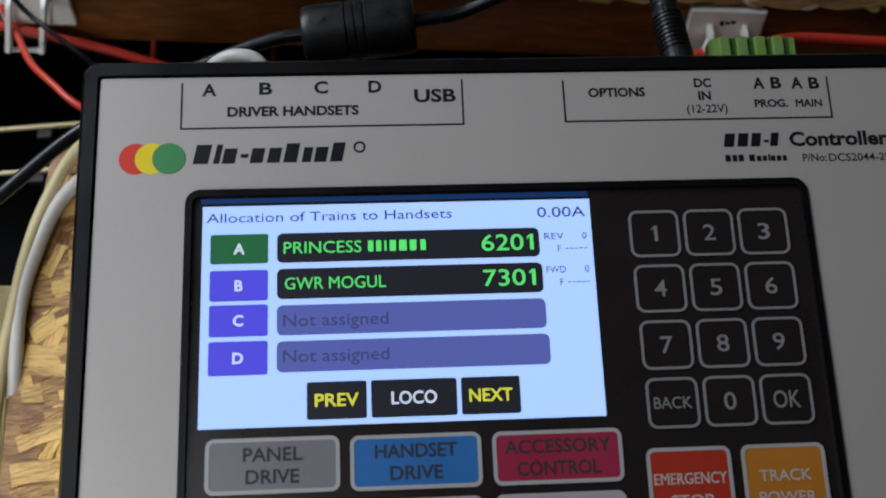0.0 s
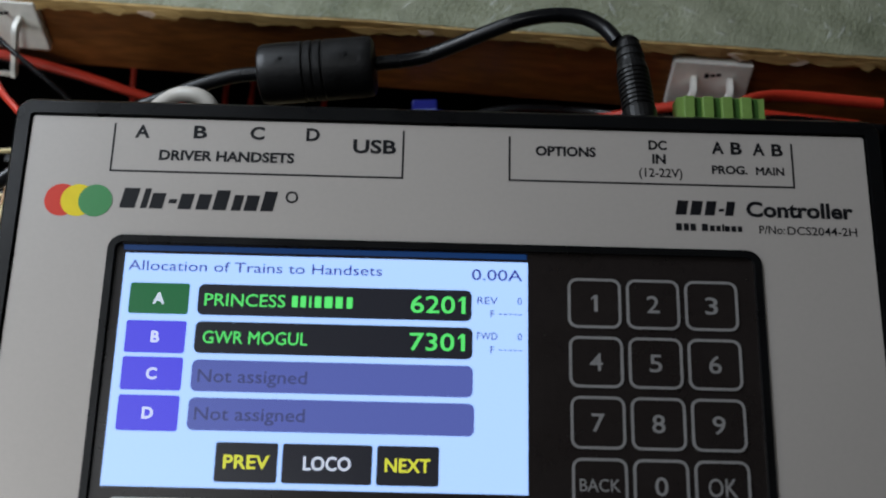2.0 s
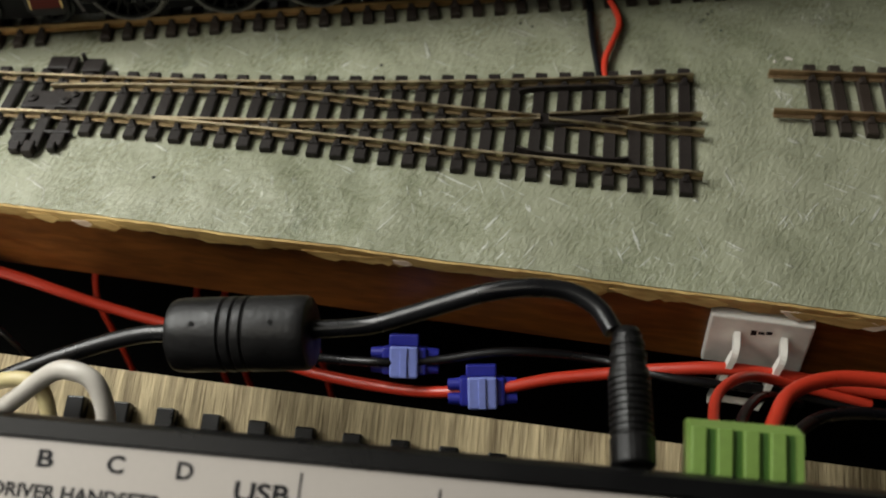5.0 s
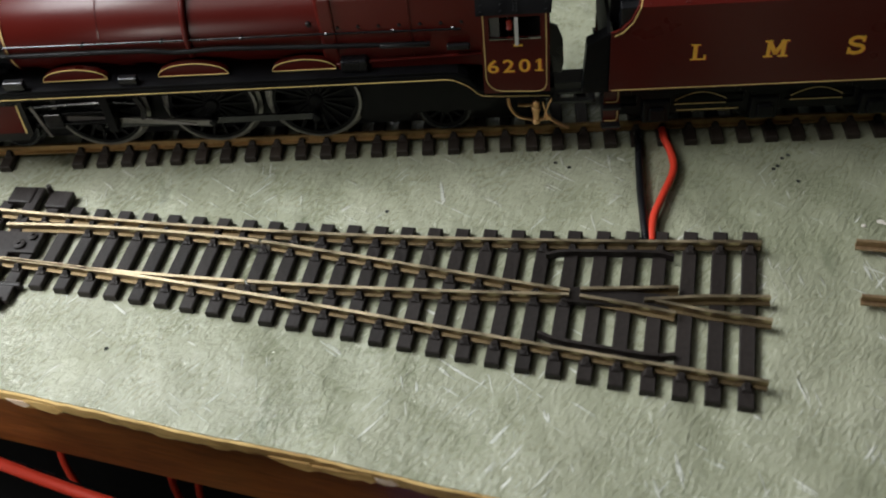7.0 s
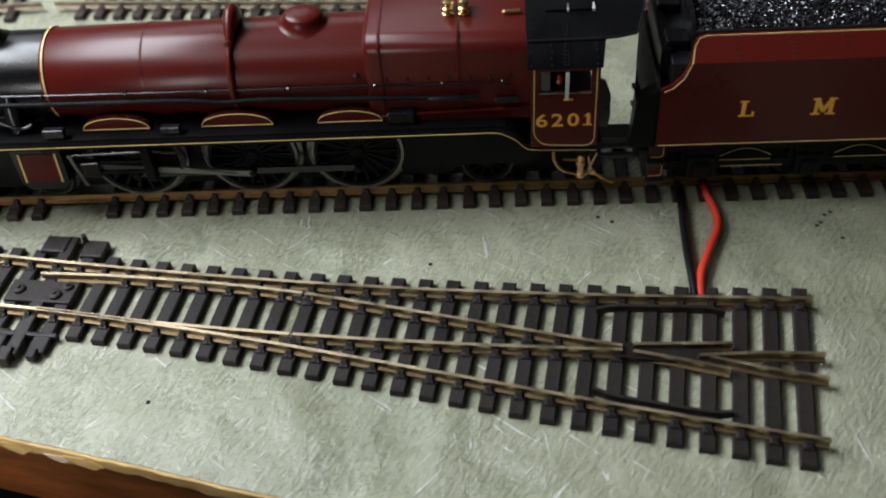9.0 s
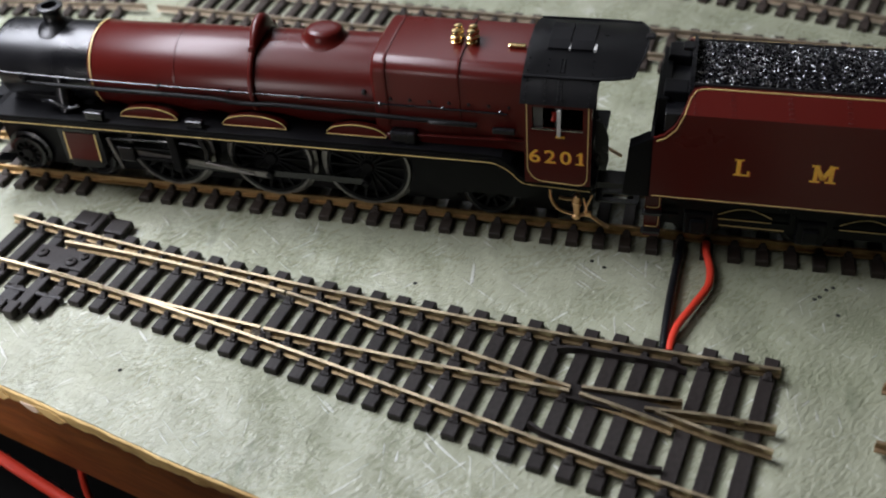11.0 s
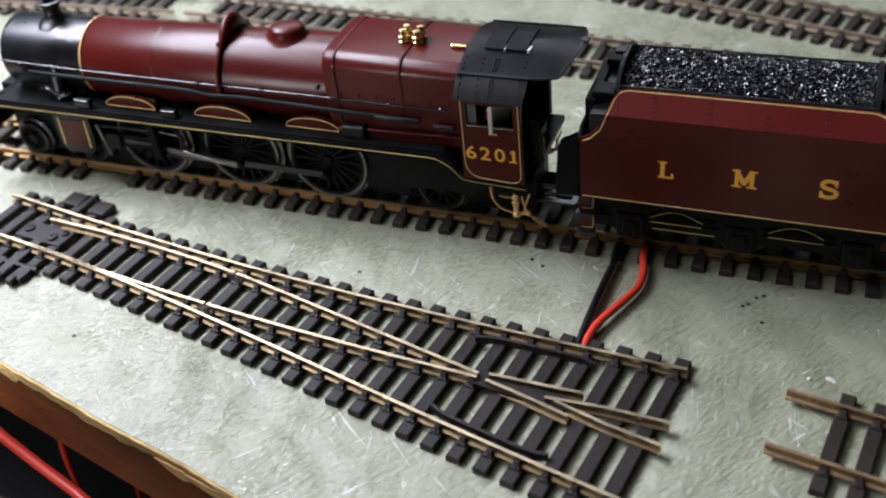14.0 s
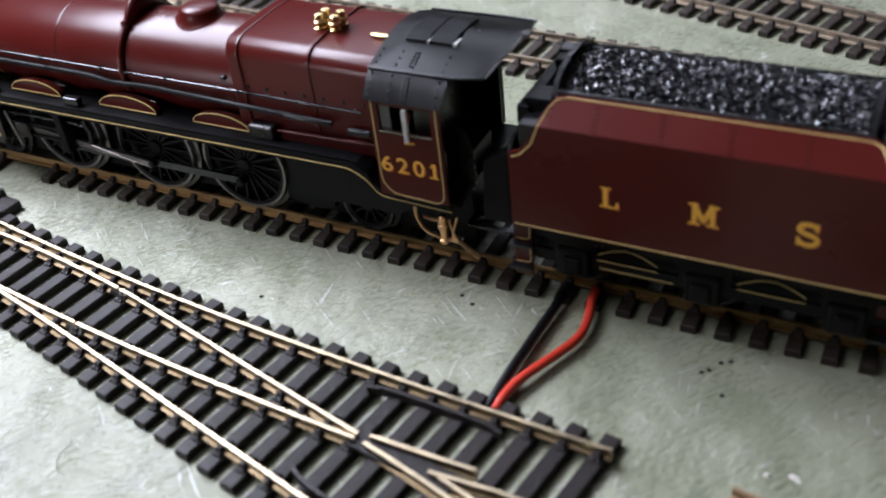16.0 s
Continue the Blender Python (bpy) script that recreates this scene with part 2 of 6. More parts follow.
BTN_GREEN = mat("green_button", (0.03, 0.2, 0.05), 0.35, vary=0.05, bump=0.02)
BTN_EDGE = mat("pale_button_border", (0.42, 0.41, 0.4), 0.4, vary=0.05, bump=0.0)
BTN_INK = mat("dark_button_print", (0.03, 0.03, 0.035), 0.5, vary=0.05, bump=0.0)
BTN_PALE = mat("pale_button_print", (0.55, 0.45, 0.4), 0.5, vary=0.05, bump=0.0)
CORD = mat("black_cable_sheath", (0.005, 0.005, 0.006), 0.3, vary=0.15, grain=900, bump=0.05, spec=0.4)
FERRITE = mat("scuffed_black_plastic", (0.007, 0.0065, 0.0065), 0.42, vary=0.5, grain=700, bump=0.3, stain=150, spec=0.35)
RED_WIRE = mat("red_wire_insulation", (0.56, 0.042, 0.02), 0.36, vary=0.1, grain=700, bump=0.03)
CREAM_WIRE = mat("cream_wire_insulation", (0.62, 0.52, 0.27), 0.42, vary=0.08, grain=500, bump=0.05)
WHITE_WIRE = mat("grey_white_wire_insulation", (0.6, 0.56, 0.5), 0.42, vary=0.08, grain=500, bump=0.05)
WHITE_PLASTIC = mat("white_nylon", (0.84, 0.82, 0.76), 0.4, vary=0.08, grain=500, bump=0.05)
GREEN_PLASTIC = mat("green_terminal_plastic", (0.19, 0.31, 0.07), 0.45, vary=0.12, grain=700, bump=0.08)
# green darkened to paint the shade inside the terminal's slots
SLOT_SHADE = mat("shaded_slot_green", (0.05, 0.13, 0.02), 0.5, vary=0.1, bump=0.0)
BLUE_PLASTIC = mat("blue_splice_plastic", (0.02, 0.025, 0.28), 0.38, vary=0.12, grain=700, bump=0.05)
PALE_BLUE = mat("pale_blue_splice_face", (0.2, 0.25, 0.62), 0.42, vary=0.12, grain=500, bump=0.05)
BOUNCE_WALL = mat("white_bounce_wall", (0.8, 0.79, 0.76), 0.8, vary=0.04, grain=40, bump=0.05, stain=3)
DARK_WALL = mat("light_soaking_wall", (0.09, 0.085, 0.08), 0.8, vary=0.05, grain=40, bump=0.05, stain=3)
ROOM_CEILING = mat("plain_ceiling_paint", (0.6, 0.59, 0.56), 0.8, vary=0.04, grain=40, bump=0.05, stain=3)
ROOM_FLOOR = mat("dark_unseen_floor", (0.02, 0.018, 0.017), 0.95, vary=0.3, grain=300, bump=0.4, stain=5)
# black of small parts, also used where shade is painted
BLACK_AND_SHADE = mat("black_parts_and_shade", (0.004, 0.004, 0.004), 0.8, vary=0.2, bump=0.1, spec=0.2)
OLIVE_WOOD = streaked("olive_yellow_wood", (0.16, 0.12, 0.03), (0.3, 0.24, 0.07), (60, 60, 8), 4, 0.5, 0.3)

LCD = {
    "ground": glow("lcd_pale_blue", (0.45, 0.62, 1.0), 2.3),
    "rim": glow("lcd_reflected_blue", (0.006, 0.03, 0.11), 1.95),
    "navy": glow("lcd_navy", (0.04, 0.05, 0.28), 1.95),
    "violet": glow("lcd_violet", (0.09, 0.075, 0.72), 1.95),
    "green": glow("lcd_dark_green", (0.02, 0.13, 0.04), 1.95),
    "black": glow("lcd_black", (0.012, 0.012, 0.016), 1.95),
    "slate": glow("lcd_slate", (0.1, 0.12, 0.38), 1.95),
    "dim": glow("lcd_dim_text", (0.05, 0.055, 0.16), 1.95),
    "lime": glow("lcd_lime", (0.16, 0.95, 0.17), 1.95),
    "white": glow("lcd_white", (0.85, 0.88, 1.0), 1.95),
    "yellow": glow("lcd_yellow", (0.9, 0.86, 0.05), 1.95),
}


# ---- modelling helpers ----
def part(name, bm, material, parent=None, label="", m=None, smooth=False, kind=""):
    """Links a bmesh, given in centimetres, as one mesh object under its thing."""
    bmesh.ops.scale(bm, vec=(U, U, U), verts=bm.verts)
    bmesh.ops.recalc_face_normals(bm, faces=bm.faces)
    me = bpy.data.meshes.new(name)
    bm.to_mesh(me)
    bm.free()
    return piece(name, me, material, parent, label, m, smooth, kind)


def piece(name, me, material, parent=None, label="", m=None, smooth=False, kind=""):
    if not me.materials:
        me.materials.append(material)
    if smooth:
        me.polygons.foreach_set("use_smooth", [True] * len(me.polygons))
        me.set_sharp_from_angle(angle=radians(38))
    ob = new(name, me)
    ob.parent = parent
    if m is not None:
        ob.matrix_basis = m
    return tagged(ob, label=label, kind=kind)


def thing(name, label, category, m=None, group="", kind=""):
    ob = new(name)
    ob.empty_display_size = 0.01
    if m is not None:
        ob.matrix_basis = m
    return tagged(ob, label, category, group, kind)


def at(x, y, z, rx=0, ry=0, rz=0):
    return pose(x * U, y * U, z * U, rx, ry, rz)


def box(bm, x0, x1, y0, y1, z0, z1, bevel=0.0, seg=2):
    got = bmesh.ops.create_cube(bm, size=1, matrix=Matrix.LocRotScale(((x0 + x1) / 2, (y0 + y1) / 2, (z0 + z1) / 2), None, (x1 - x0, y1 - y0, z1 - z0)))
    if bevel:
        edges = list({e for v in got["verts"] for e in v.link_edges})
        bmesh.ops.bevel(bm, geom=edges, offset=bevel, segments=seg, affect="EDGES", profile=0.5)
    return bm


def boxed(*a, **k):
    return box(bmesh.new(), *a, **k)


def rings(bm, loops, caps=True, close=True):
    """Skins a row of loops that have equal counts of points."""
    rows = [[bm.verts.new(p) for p in loop] for loop in loops]
    count = len(rows[0])
    for a, b in zip(rows, rows[1:]):
        for i in range(count if close else count - 1):
            j = (i + 1) % count
            bm.faces.new((a[i], a[j], b[j], b[i]))
    if caps and close:
        bm.faces.new(rows[0][::-1])
        bm.faces.new(rows[-1])
    return bm


def circle(c, ax, ay, r, n, ry=None):
    c, ax, ay = Vector(c), Vector(ax), Vector(ay)
    ry = r if ry is None else ry
    return [c + ax * (r * math.cos(2 * math.pi * i / n)) + ay * (ry * math.sin(2 * math.pi * i / n)) for i in range(n)]


def lathe_x(bm, prof, n=32, y=0.0):
    """prof: rows of (x, radius, centre height)."""
    return rings(bm, [circle((x, y, z), (0, 1, 0), (0, 0, 1), r, n) for x, r, z in prof])


def lathe_y(bm, prof, x, z, n=28):
    """prof: rows of (y, radius)."""
    return rings(bm, [circle((x, y, z), (1, 0, 0), (0, 0, 1), r, n) for y, r in prof])


def lathe_z(bm, prof, x=0.0, y=0.0, n=28, sx=1.0):
    return rings(bm, [circle((x, y, z), (1, 0, 0), (0, 1, 0), r * sx, n, r) for z, r in prof])


def prism(bm, outline, lift, depth):
    """A flat outline as (a, b) rows, put in space by lift(a, b, d) at d = 0 and d = depth."""
    lo = [bm.verts.new(lift(a, b, 0.0)) for a, b in outline]
    hi = [bm.verts.new(lift(a, b, depth)) for a, b in outline]
    bm.faces.new(lo[::-1])
    bm.faces.new(hi)
    for i in range(len(lo)):
        j = (i + 1) % len(lo)
        bm.faces.new((lo[i], lo[j], hi[j], hi[i]))
    return bm


def smoothed(points, steps=8):
    """A Catmull-Rom line through the points."""
    p = [Vector(q) for q in points]
    p = [2 * p[0] - p[1], *p, 2 * p[-1] - p[-2]]
    out = []
    for a, b, c, d in zip(p, p[1:], p[2:], p[3:]):
        for i in range(steps):
            t = i / steps
            out.append(0.5 * (2 * b + (c - a) * t + (2 * a - 5 * b + 4 * c - d) * t * t + (3 * b - a - 3 * c + d) * t ** 3))
    return out + [p[-2]]


def sweep(bm, points, shape, up=(0, 0, 1)):
    """Carries a flat shape, rows of (side, up), along a line."""
    p = [Vector(q) for q in points]
    loops, keep = [], Vector(up)
    for i, q in enumerate(p):
        way = (p[min(i + 1, len(p) - 1)] - p[max(i - 1, 0)]).normalized()
        side = way.cross(keep)
        if side.length < 1e-4:
            side = way.cross(Vector((0, 1, 0)))
        side.normalize()
        over = side.cross(way).normalized()
        loops.append([q + side * a + over * b for a, b in shape])
        if abs(way.dot(Vector(up))) > 0.9:
            keep = over
    return rings(bm, loops)


def round_shape(r, n=10):
    return [(r * math.cos(2 * math.pi * i / n), r * math.sin(2 * math.pi * i / n)) for i in range(n)]


def wire(points, r, n=10, steps=8):
    return sweep(bmesh.new(), smoothed(points, steps), round_shape(r, n))


def flat_shape(w, h):
    return [(-w / 2, 0), (w / 2, 0), (w / 2, h), (-w / 2, h)]


def rounded(x0, x1, y0, y1, r, n=5):
    out = []
    for cx, cy, a0 in ((x1 - r, y1 - r, 0), (x0 + r, y1 - r, 90), (x0 + r, y0 + r, 180), (x1 - r, y0 + r, 270)):
        for i in range(n + 1):
            a = radians(a0 + 90 * i / n)
            out.append((cx + r * math.cos(a), cy + r * math.sin(a)))
    return out


def slab(bm, x0, x1, y0, y1, z0, z1, r, n=5):
    """A plate with rounded corners."""
    return prism(bm, rounded(x0, x1, y0, y1, r, n), lambda a, b, d: (a, b, z0 + d), z1 - z0)


def frame_of(bm, x0, x1, y0, y1, z0, z1, r, w, n=5):
    """A flat rounded border of width w."""
    outer, inner = rounded(x0, x1, y0, y1, r, n), rounded(x0 + w, x1 - w, y0 + w, y1 - w, max(r - w, 0.02), n)
    rows = [[bm.verts.new((a, b, z)) for a, b in loop] for loop, z in ((outer, z0), (outer, z1), (inner, z1), (inner, z0))]
    for a, b in zip(rows, rows[1:] + rows[:1]):
        for i in range(len(outer)):
            j = (i + 1) % len(outer)
            bm.faces.new((a[i], a[j], b[j], b[i]))
    return bm


def bent(points, r, steps=5):
    """Rounds the corners of an open line."""
    p = [Vector(q) for q in points]
    out = [p[0]]
    for a, b, c in zip(p, p[1:], p[2:]):
        u, v = (a - b), (c - b)
        k = min(r, u.length / 2, v.length / 2)
        s, e = b + u.normalized() * k, b + v.normalized() * k
        for i in range(steps + 1):
            t = i / steps
            out.append((1 - t) ** 2 * s + 2 * t * (1 - t) * b + t * t * e)
    return out + [p[-1]]


TEXTS = {}


def text_data(body, bold):
    if body[-1] == "1" and body.isdigit() and (body, bold) not in TEXTS:
        t = 0.055 + bold
        co = np.array([(0.16 - t, 0, 0), (0.16 + t, 0, 0), (0.16 + t, CAP, 0), (0.16 - t, CAP, 0), (0.0, CAP * 0.68, 0), (0.0, CAP * 0.82, 0), (0.16 - t * 0.5, CAP, 0), (0.16 - t, CAP * 0.84, 0)])
        faces = [(0, 1, 2, 3), (4, 7, 6, 5)]
        if len(body) > 1:
            head, polys = text_data(body[:-1], bold)
            faces = polys + [tuple(len(head) + q for q in f) for f in faces]
            co = np.vstack((head, co + (head[:, 0].max() + 0.12, 0, 0)))
        TEXTS[body, bold] = co, faces
    if (body, bold) not in TEXTS:
        cu = bpy.data.curves.new("text", "FONT")
        cu.body, cu.offset, cu.extrude, cu.resolution_u = body, bold, 0.0, 3
        ob = new("text", cu)
        me = bpy.data.meshes.new_from_object(ob.evaluated_get(bpy.context.evaluated_depsgraph_get()))
        bpy.data.objects.remove(ob)
        TEXTS[body, bold] = np.array([v.co for v in me.vertices]), [tuple(q.vertices) for q in me.polygons]
    return TEXTS[body, bold]


CAP = np.ptp(text_data("H", 0.0)[0][:, 1])


def lettering(body, x, y, z, height, width, material, parent, bold=0.0, slant=0.0, name="lettering", label="", m=None):
    """Writing centred on (x, y), with capitals of the given height, stretched to the width."""
    folded = bold > 0.003 and any(c in "MW" for c in body)
    co, faces = text_data(body, 0.0 if folded else bold)
    co = co.copy()
    lo, hi = co.min(0), co.max(0)
    k = height / CAP
    kx = k if width is None else width / (hi[0] - lo[0])
    co[:, 0] = (co[:, 0] - (lo[0] + hi[0]) / 2) * kx
    co[:, 1] = (co[:, 1] - CAP / 2) * k
    co[:, 0] += slant * co[:, 1]
    co = (co + (x, y, 0)) * U
    co[:, 2] = z * U
    rows, polys = co.tolist(), list(faces)
    if folded:
        for i, (dx, dy) in enumerate(((-0.8, 0.5), (0.8, 0.5), (-0.8, -0.5), (0.8, -0.5))):
            base = len(rows)
            rows += (co + np.array((dx * bold * k * U, dy * bold * k * U, (i + 1) * 0.0004 * U))).tolist()
            polys += [tuple(base + q for q in f) for f in faces]
    me = bpy.data.meshes.new(name)
    me.from_pydata(rows, [], polys)
    return piece(name, me, material, parent, label, m)


# ---- the room, closed round the layout ----
def slab_thing(name, x0, x1, y0, y1, z0, z1, material, label, category):
    return tagged(part(name, boxed(x0, x1, y0, y1, z0, z1), material), label, category, kind="structure")


# unseen floor, coloured dark so the gap above it stays black
slab_thing("floor", -190, 190, -190, 190, -96, -92, ROOM_FLOOR, "unseen floor, kept dark for the shade under the board", "floor")
slab_thing("ceiling", -190, 190, -190, 190, 142, 146, ROOM_CEILING, "plain off-white ceiling above the layout", "ceiling")
# unseen walls: the white one bounces light, the dark ones hold bounce down
slab_thing("wall_north", -190, 190, 190, 196, -92, 142, BOUNCE_WALL, "unseen white wall bouncing light onto the layout", "wall")
slab_thing("wall_south", -190, 190, -196, -190, -92, 142, DARK_WALL, "unseen dark wall keeping bounce off the locomotive's side", "wall")
slab_thing("wall_east", 190, 196, -190, 190, -92, 142, DARK_WALL, "unseen dark side wall soaking up bounced light", "wall")
slab_thing("wall_west", -196, -190, -190, 190, -92, 142, DARK_WALL, "unseen dark side wall soaking up bounced light", "wall")


# ---- baseboard ----
def edge_y(x):
    """The front edge of the board, seen from above."""
    return -5.32 - 0.139 * (x + 19.5)


def board_top():
    bm = bmesh.new()
    xs = [-150 + 4 * i for i in range(26)] + [-48 + 0.35 * i for i in range(220)] + [30 + 4 * i for i in range(31)]
    front = []
    for x in xs:
        w = 0.05 * noise.noise((x * 0.35, 3.1, 0)) + 0.025 * noise.noise((x * 2.7, 7.7, 0))
        front.append((x, edge_y(x) + w))
    outline = front + [(xs[-1], 130.0), (xs[0], 130.0)]
    return prism(bm, outline, lambda a, b, d: (a, b, d - 0.03), 0.03)


tagged(part("baseboard_top", board_top(), GREEN_BOARD), "grey-green painted top of a model railway baseboard", "baseboard", kind="structure")


def ragged_edge():
    """The torn plywood lip under the paint, with chips out of its lower side."""
    bm = bmesh.new()
    loops = []
    for i in range(560):
        x = -60 + i * 0.16
        y = edge_y(x) + 0.05 * noise.noise((x * 0.35, 3.1, 0)) + 0.025 * noise.noise((x * 2.7, 7.7, 0)) - 0.03
        drop = 0.31 + 0.07 * noise.noise((x * 0.4, 1.0, 4.0)) + 0.07 * noise.noise((x * 2.6, 9.0, 0.0)) + 0.05 * noise.noise((x * 7.0, 2.0, 6.0))
        chip = 0.16 if noise.noise((x * 0.45, 21.0, 0.0)) > 0.3 else 0.08 if noise.noise((x * 1.3, 5.0, 3.0)) > 0.15 else 0.0
        out = 0.02 * noise.noise((x * 3.0, 5.0, 2.0))
        loops.append([(x, y + 0.55, -0.034), (x, y + 0.0, -0.034), (x, y - 0.03 - out, -0.06), (x, y - 0.01 + out, -0.1 - drop - chip), (x, y + 0.45, -0.12 - drop - chip)])
    return rings(bm, loops)


lip = tagged(part("trim", ragged_edge(), PLY_EDGE), "torn raw plywood edge under the board's paint", "trim", kind="structure")
chips = random.Random(4)
for i in range(46):
    x, w, h = chips.uniform(-42, 8), chips.uniform(0.25, 0.9), chips.uniform(0.1, 0.24)
    z = -0.2 - chips.uniform(0.02, 0.16)
    part("splinter", prism(bmesh.new(), [(x - w, z + 0.05), (x - 0.3 * w, z - 0.6 * h), (x + 0.5 * w, z - h), (x + w, z - 0.2 * h), (x + 0.6 * w, z + 0.1)], lambda a, b, d: (a, edge_y(a) - 0.075 + 0.1 * (b - z) + d, b), 0.05), PLY_EDGE if i % 9 else PALE_CHIP, lip, "" if i % 9 else "pale splinter of plywood")


def fascia():
    bm = bmesh.new()
    lift = lambda a, b, d: (a, edge_y(a) + 0.22 + d, b)
    return prism(bm, [(-60, -3.05), (45, -3.05), (45, -0.1), (-60, -0.1)], lift, 1.7)


tagged(part("fascia_board", fascia(), FASCIA), "brown varnished wooden side of the baseboard frame", "board", kind="structure")
tagged(part("cross_brace", boxed(-150, 150, 2, 128, -1.9, -0.1), FASCIA), "plain wooden framing under the baseboard", "frame", kind="structure")
# black sheet added to make the gap under the board look shaded
slab_thing("gap_shade_sheet", -80, 70, -30, 60, -19.0, -17.5, BLACK_AND_SHADE, "added black sheet standing in for the shade under the board", "shelf")


# ---- track ----
RAIL_SHAPE = [(-0.1, 0.0), (0.1, 0.0), (0.1, 0.045), (0.022, 0.07), (0.022, 0.17), (0.042, 0.19), (0.042, 0.25), (-0.042, 0.25), (-0.042, 0.19), (-0.022, 0.17), (-0.022, 0.07), (-0.1, 0.045)]
RAIL_Z = 0.17


def rail_mesh(points):
    return sweep(bmesh.new(), [(x, y, RAIL_Z) for x, y in points], RAIL_SHAPE)


def rail_part(name, points, parent, label=""):
    """A rail with a tarnished web, a paler head top and a darker foot."""
    ob = part(name, rail_mesh(points), RAIL, parent, label)
    ob.data.materials.append(RAIL_HEAD)
    ob.data.materials.append(RAIL_FOOT)
    for q in ob.data.polygons:
        q.material_index = 1 if q.center.z > 0.405 * U and q.normal.z > 0.5 else 2 if q.center.z < 0.25 * U else 0
    return ob


def sleeper_mesh(length, width=0.33, chairs=(), height=0.2):
    """One sleeper with its rail chairs, in centimetres along y, its middle at the origin."""
    bm = bmesh.new()
    a, b, t = length / 2, width / 2, 0.025
    rings(bm, [[(-b, -a, 0), (b, -a, 0), (b, a, 0), (-b, a, 0)], [(-b, -a, height - t), (b, -a, height - t), (b, a, height - t), (-b, a, height - t)],
               [(-b + t, -a + t, height), (b - t, -a + t, height), (b - t, a - t, height), (-b + t, a - t, height)]])
    for c in chairs:
        for s in (-1, 1):
            rings(bm, [[(sx * w, c + s * y, height + z) for sx, y in ((-1, near), (1, near), (1, far), (-1, far))] for w, near, far, z in
                       ((0.115, 0.03, 0.24, -0.01), (0.105, 0.03, 0.22, 0.045), (0.07, 0.03, 0.16, 0.065), (0.06, 0.03, 0.1, 0.13))])
            rings(bm, [[(sx * 0.03, c + s * y, height + z) for sx, y in ((-1, 0.16), (1, 0.16), (1, 0.2), (-1, 0.2))] for z in (0.03, 0.085)])
    bmesh.ops.scale(bm, vec=(U, U, U), verts=bm.verts)
    bmesh.ops.recalc_face_normals(bm, faces=bm.faces)
    me = bpy.data.meshes.new("sleeper")
    bm.to_mesh(me)
    bm.free()
    return me


G = 0.87
PLAIN_SLEEPER = sleeper_mesh(2.98, 0.33, (-G, G))


def plain_track(label, x, y, turn, x0, x1, rail_material, sleepers, skip=(), first=None, last=None, group="tracks on the baseboard"):
    """A straight length of track; x0 to x1 along it from its own origin."""
    t = thing("railway_track", label, "track", at(x, y, 0, 0, 0, turn), group)
    for s in (-G, G):
        part("rail", rail_mesh([(x0, s), (x1, s)]), rail_material, t)
    todo.append((t, x0 if first is None else first, x1 if last is None else last, sleepers, skip))
    return t


todo = []
LOCO_TURN = 6.36
LOCO_X, LOCO_Y = -6.796, 4.814
plain_track("straight model track with tarnished brass rails under the locomotive", LOCO_X, LOCO_Y, LOCO_TURN, -18.3, 24, OLD_RAIL, BROWN_SLEEPER, skip=((-14.26, -12.32),))
plain_track("straight model track joining the track under the locomotive", LOCO_X, LOCO_Y, LOCO_TURN, -48, -18.35, OLD_RAIL, BROWN_SLEEPER)
plain_track("loose end of model track with bare weathered rails", 2.2, -0.66, -3.0, 0.0, 26, WORN_RAIL, BROWN_SLEEPER, first=0.9)
plain_track("straight model track behind the locomotive", -25.4, 13.6, 9.0, -24, -0.2, RUSTY_RAIL, GLARE_SLEEPER, last=-0.6)
plain_track("straight model track behind the locomotive and tender", -25.2, 13.63, 2.2, 0.2, 60, RUSTY_RAIL, GLARE_SLEEPER, first=0.9)
plain_track("far model track with brown rails crossing the board", -2.4, 19.35, -9.5, -32, 46, RUSTY_RAIL, GLARE_SLEEPER)


# the turnout: two routes that bend away from each other
def far_rail(x):
    return -0.43 * (1 - ((x + 11.2) / 10.95) ** 2) * (1.0 - 0.12 * math.sin((x + 11.2) / 10.95 * math.pi * 0.5) ** 2)


NX = np.array([-21.9, -19.8, -17.4, -15.4, -13.3, -11.2, -9.4, -7.55, -5.8, -4.4, -2.4, 0.3])
NY = np.array([-1.75, -1.87, -2.02, -2.17, -2.41, -2.68, -2.93, -3.2, -3.44, -3.63, -3.87, -4.16])
NEAR_FIT = np.polyfit(NX, NY, 3)


def near_rail(x):
    return float(np.polyval(NEAR_FIT, x))


def div_far(x):
    """The curved route's far rail: its blade stands open at the toe."""
    k = min(1.0, max(0.0, (x + 19.8) / 8.0))
    return near_rail(x) + 1.74 - (1 - k) ** 1.5 * 0.55


def str_near(x):
    return max(far_rail(x) - 1.74, near_rail(x) + 0.02)


def line(f, a, b, n=24):
    return [(a + (b - a) * i / n, f(a + (b - a) * i / n)) for i in range(n + 1)]


turnout = thing("track_turnout", "model railway turnout with nickel-silver rails and black sleepers, lying loose", "turnout", None, "tracks on the baseboard")
rail_part("stock_rail", line(far_rail, -21.88, 0.02), turnout)
rail_part("stock_rail", line(near_rail, -21.88, -0.08), turnout)
rail_part("switch_blade", line(div_far, -19.6, -12.5), turnout, "open switch blade")
rail_part("closure_rail", line(div_far, -12.42, -4.5), turnout)
rail_part("switch_blade", line(str_near, -19.2, -12.5), turnout, "closed switch blade")
rail_part("closure_rail", line(str_near, -12.42, -4.5), turnout)
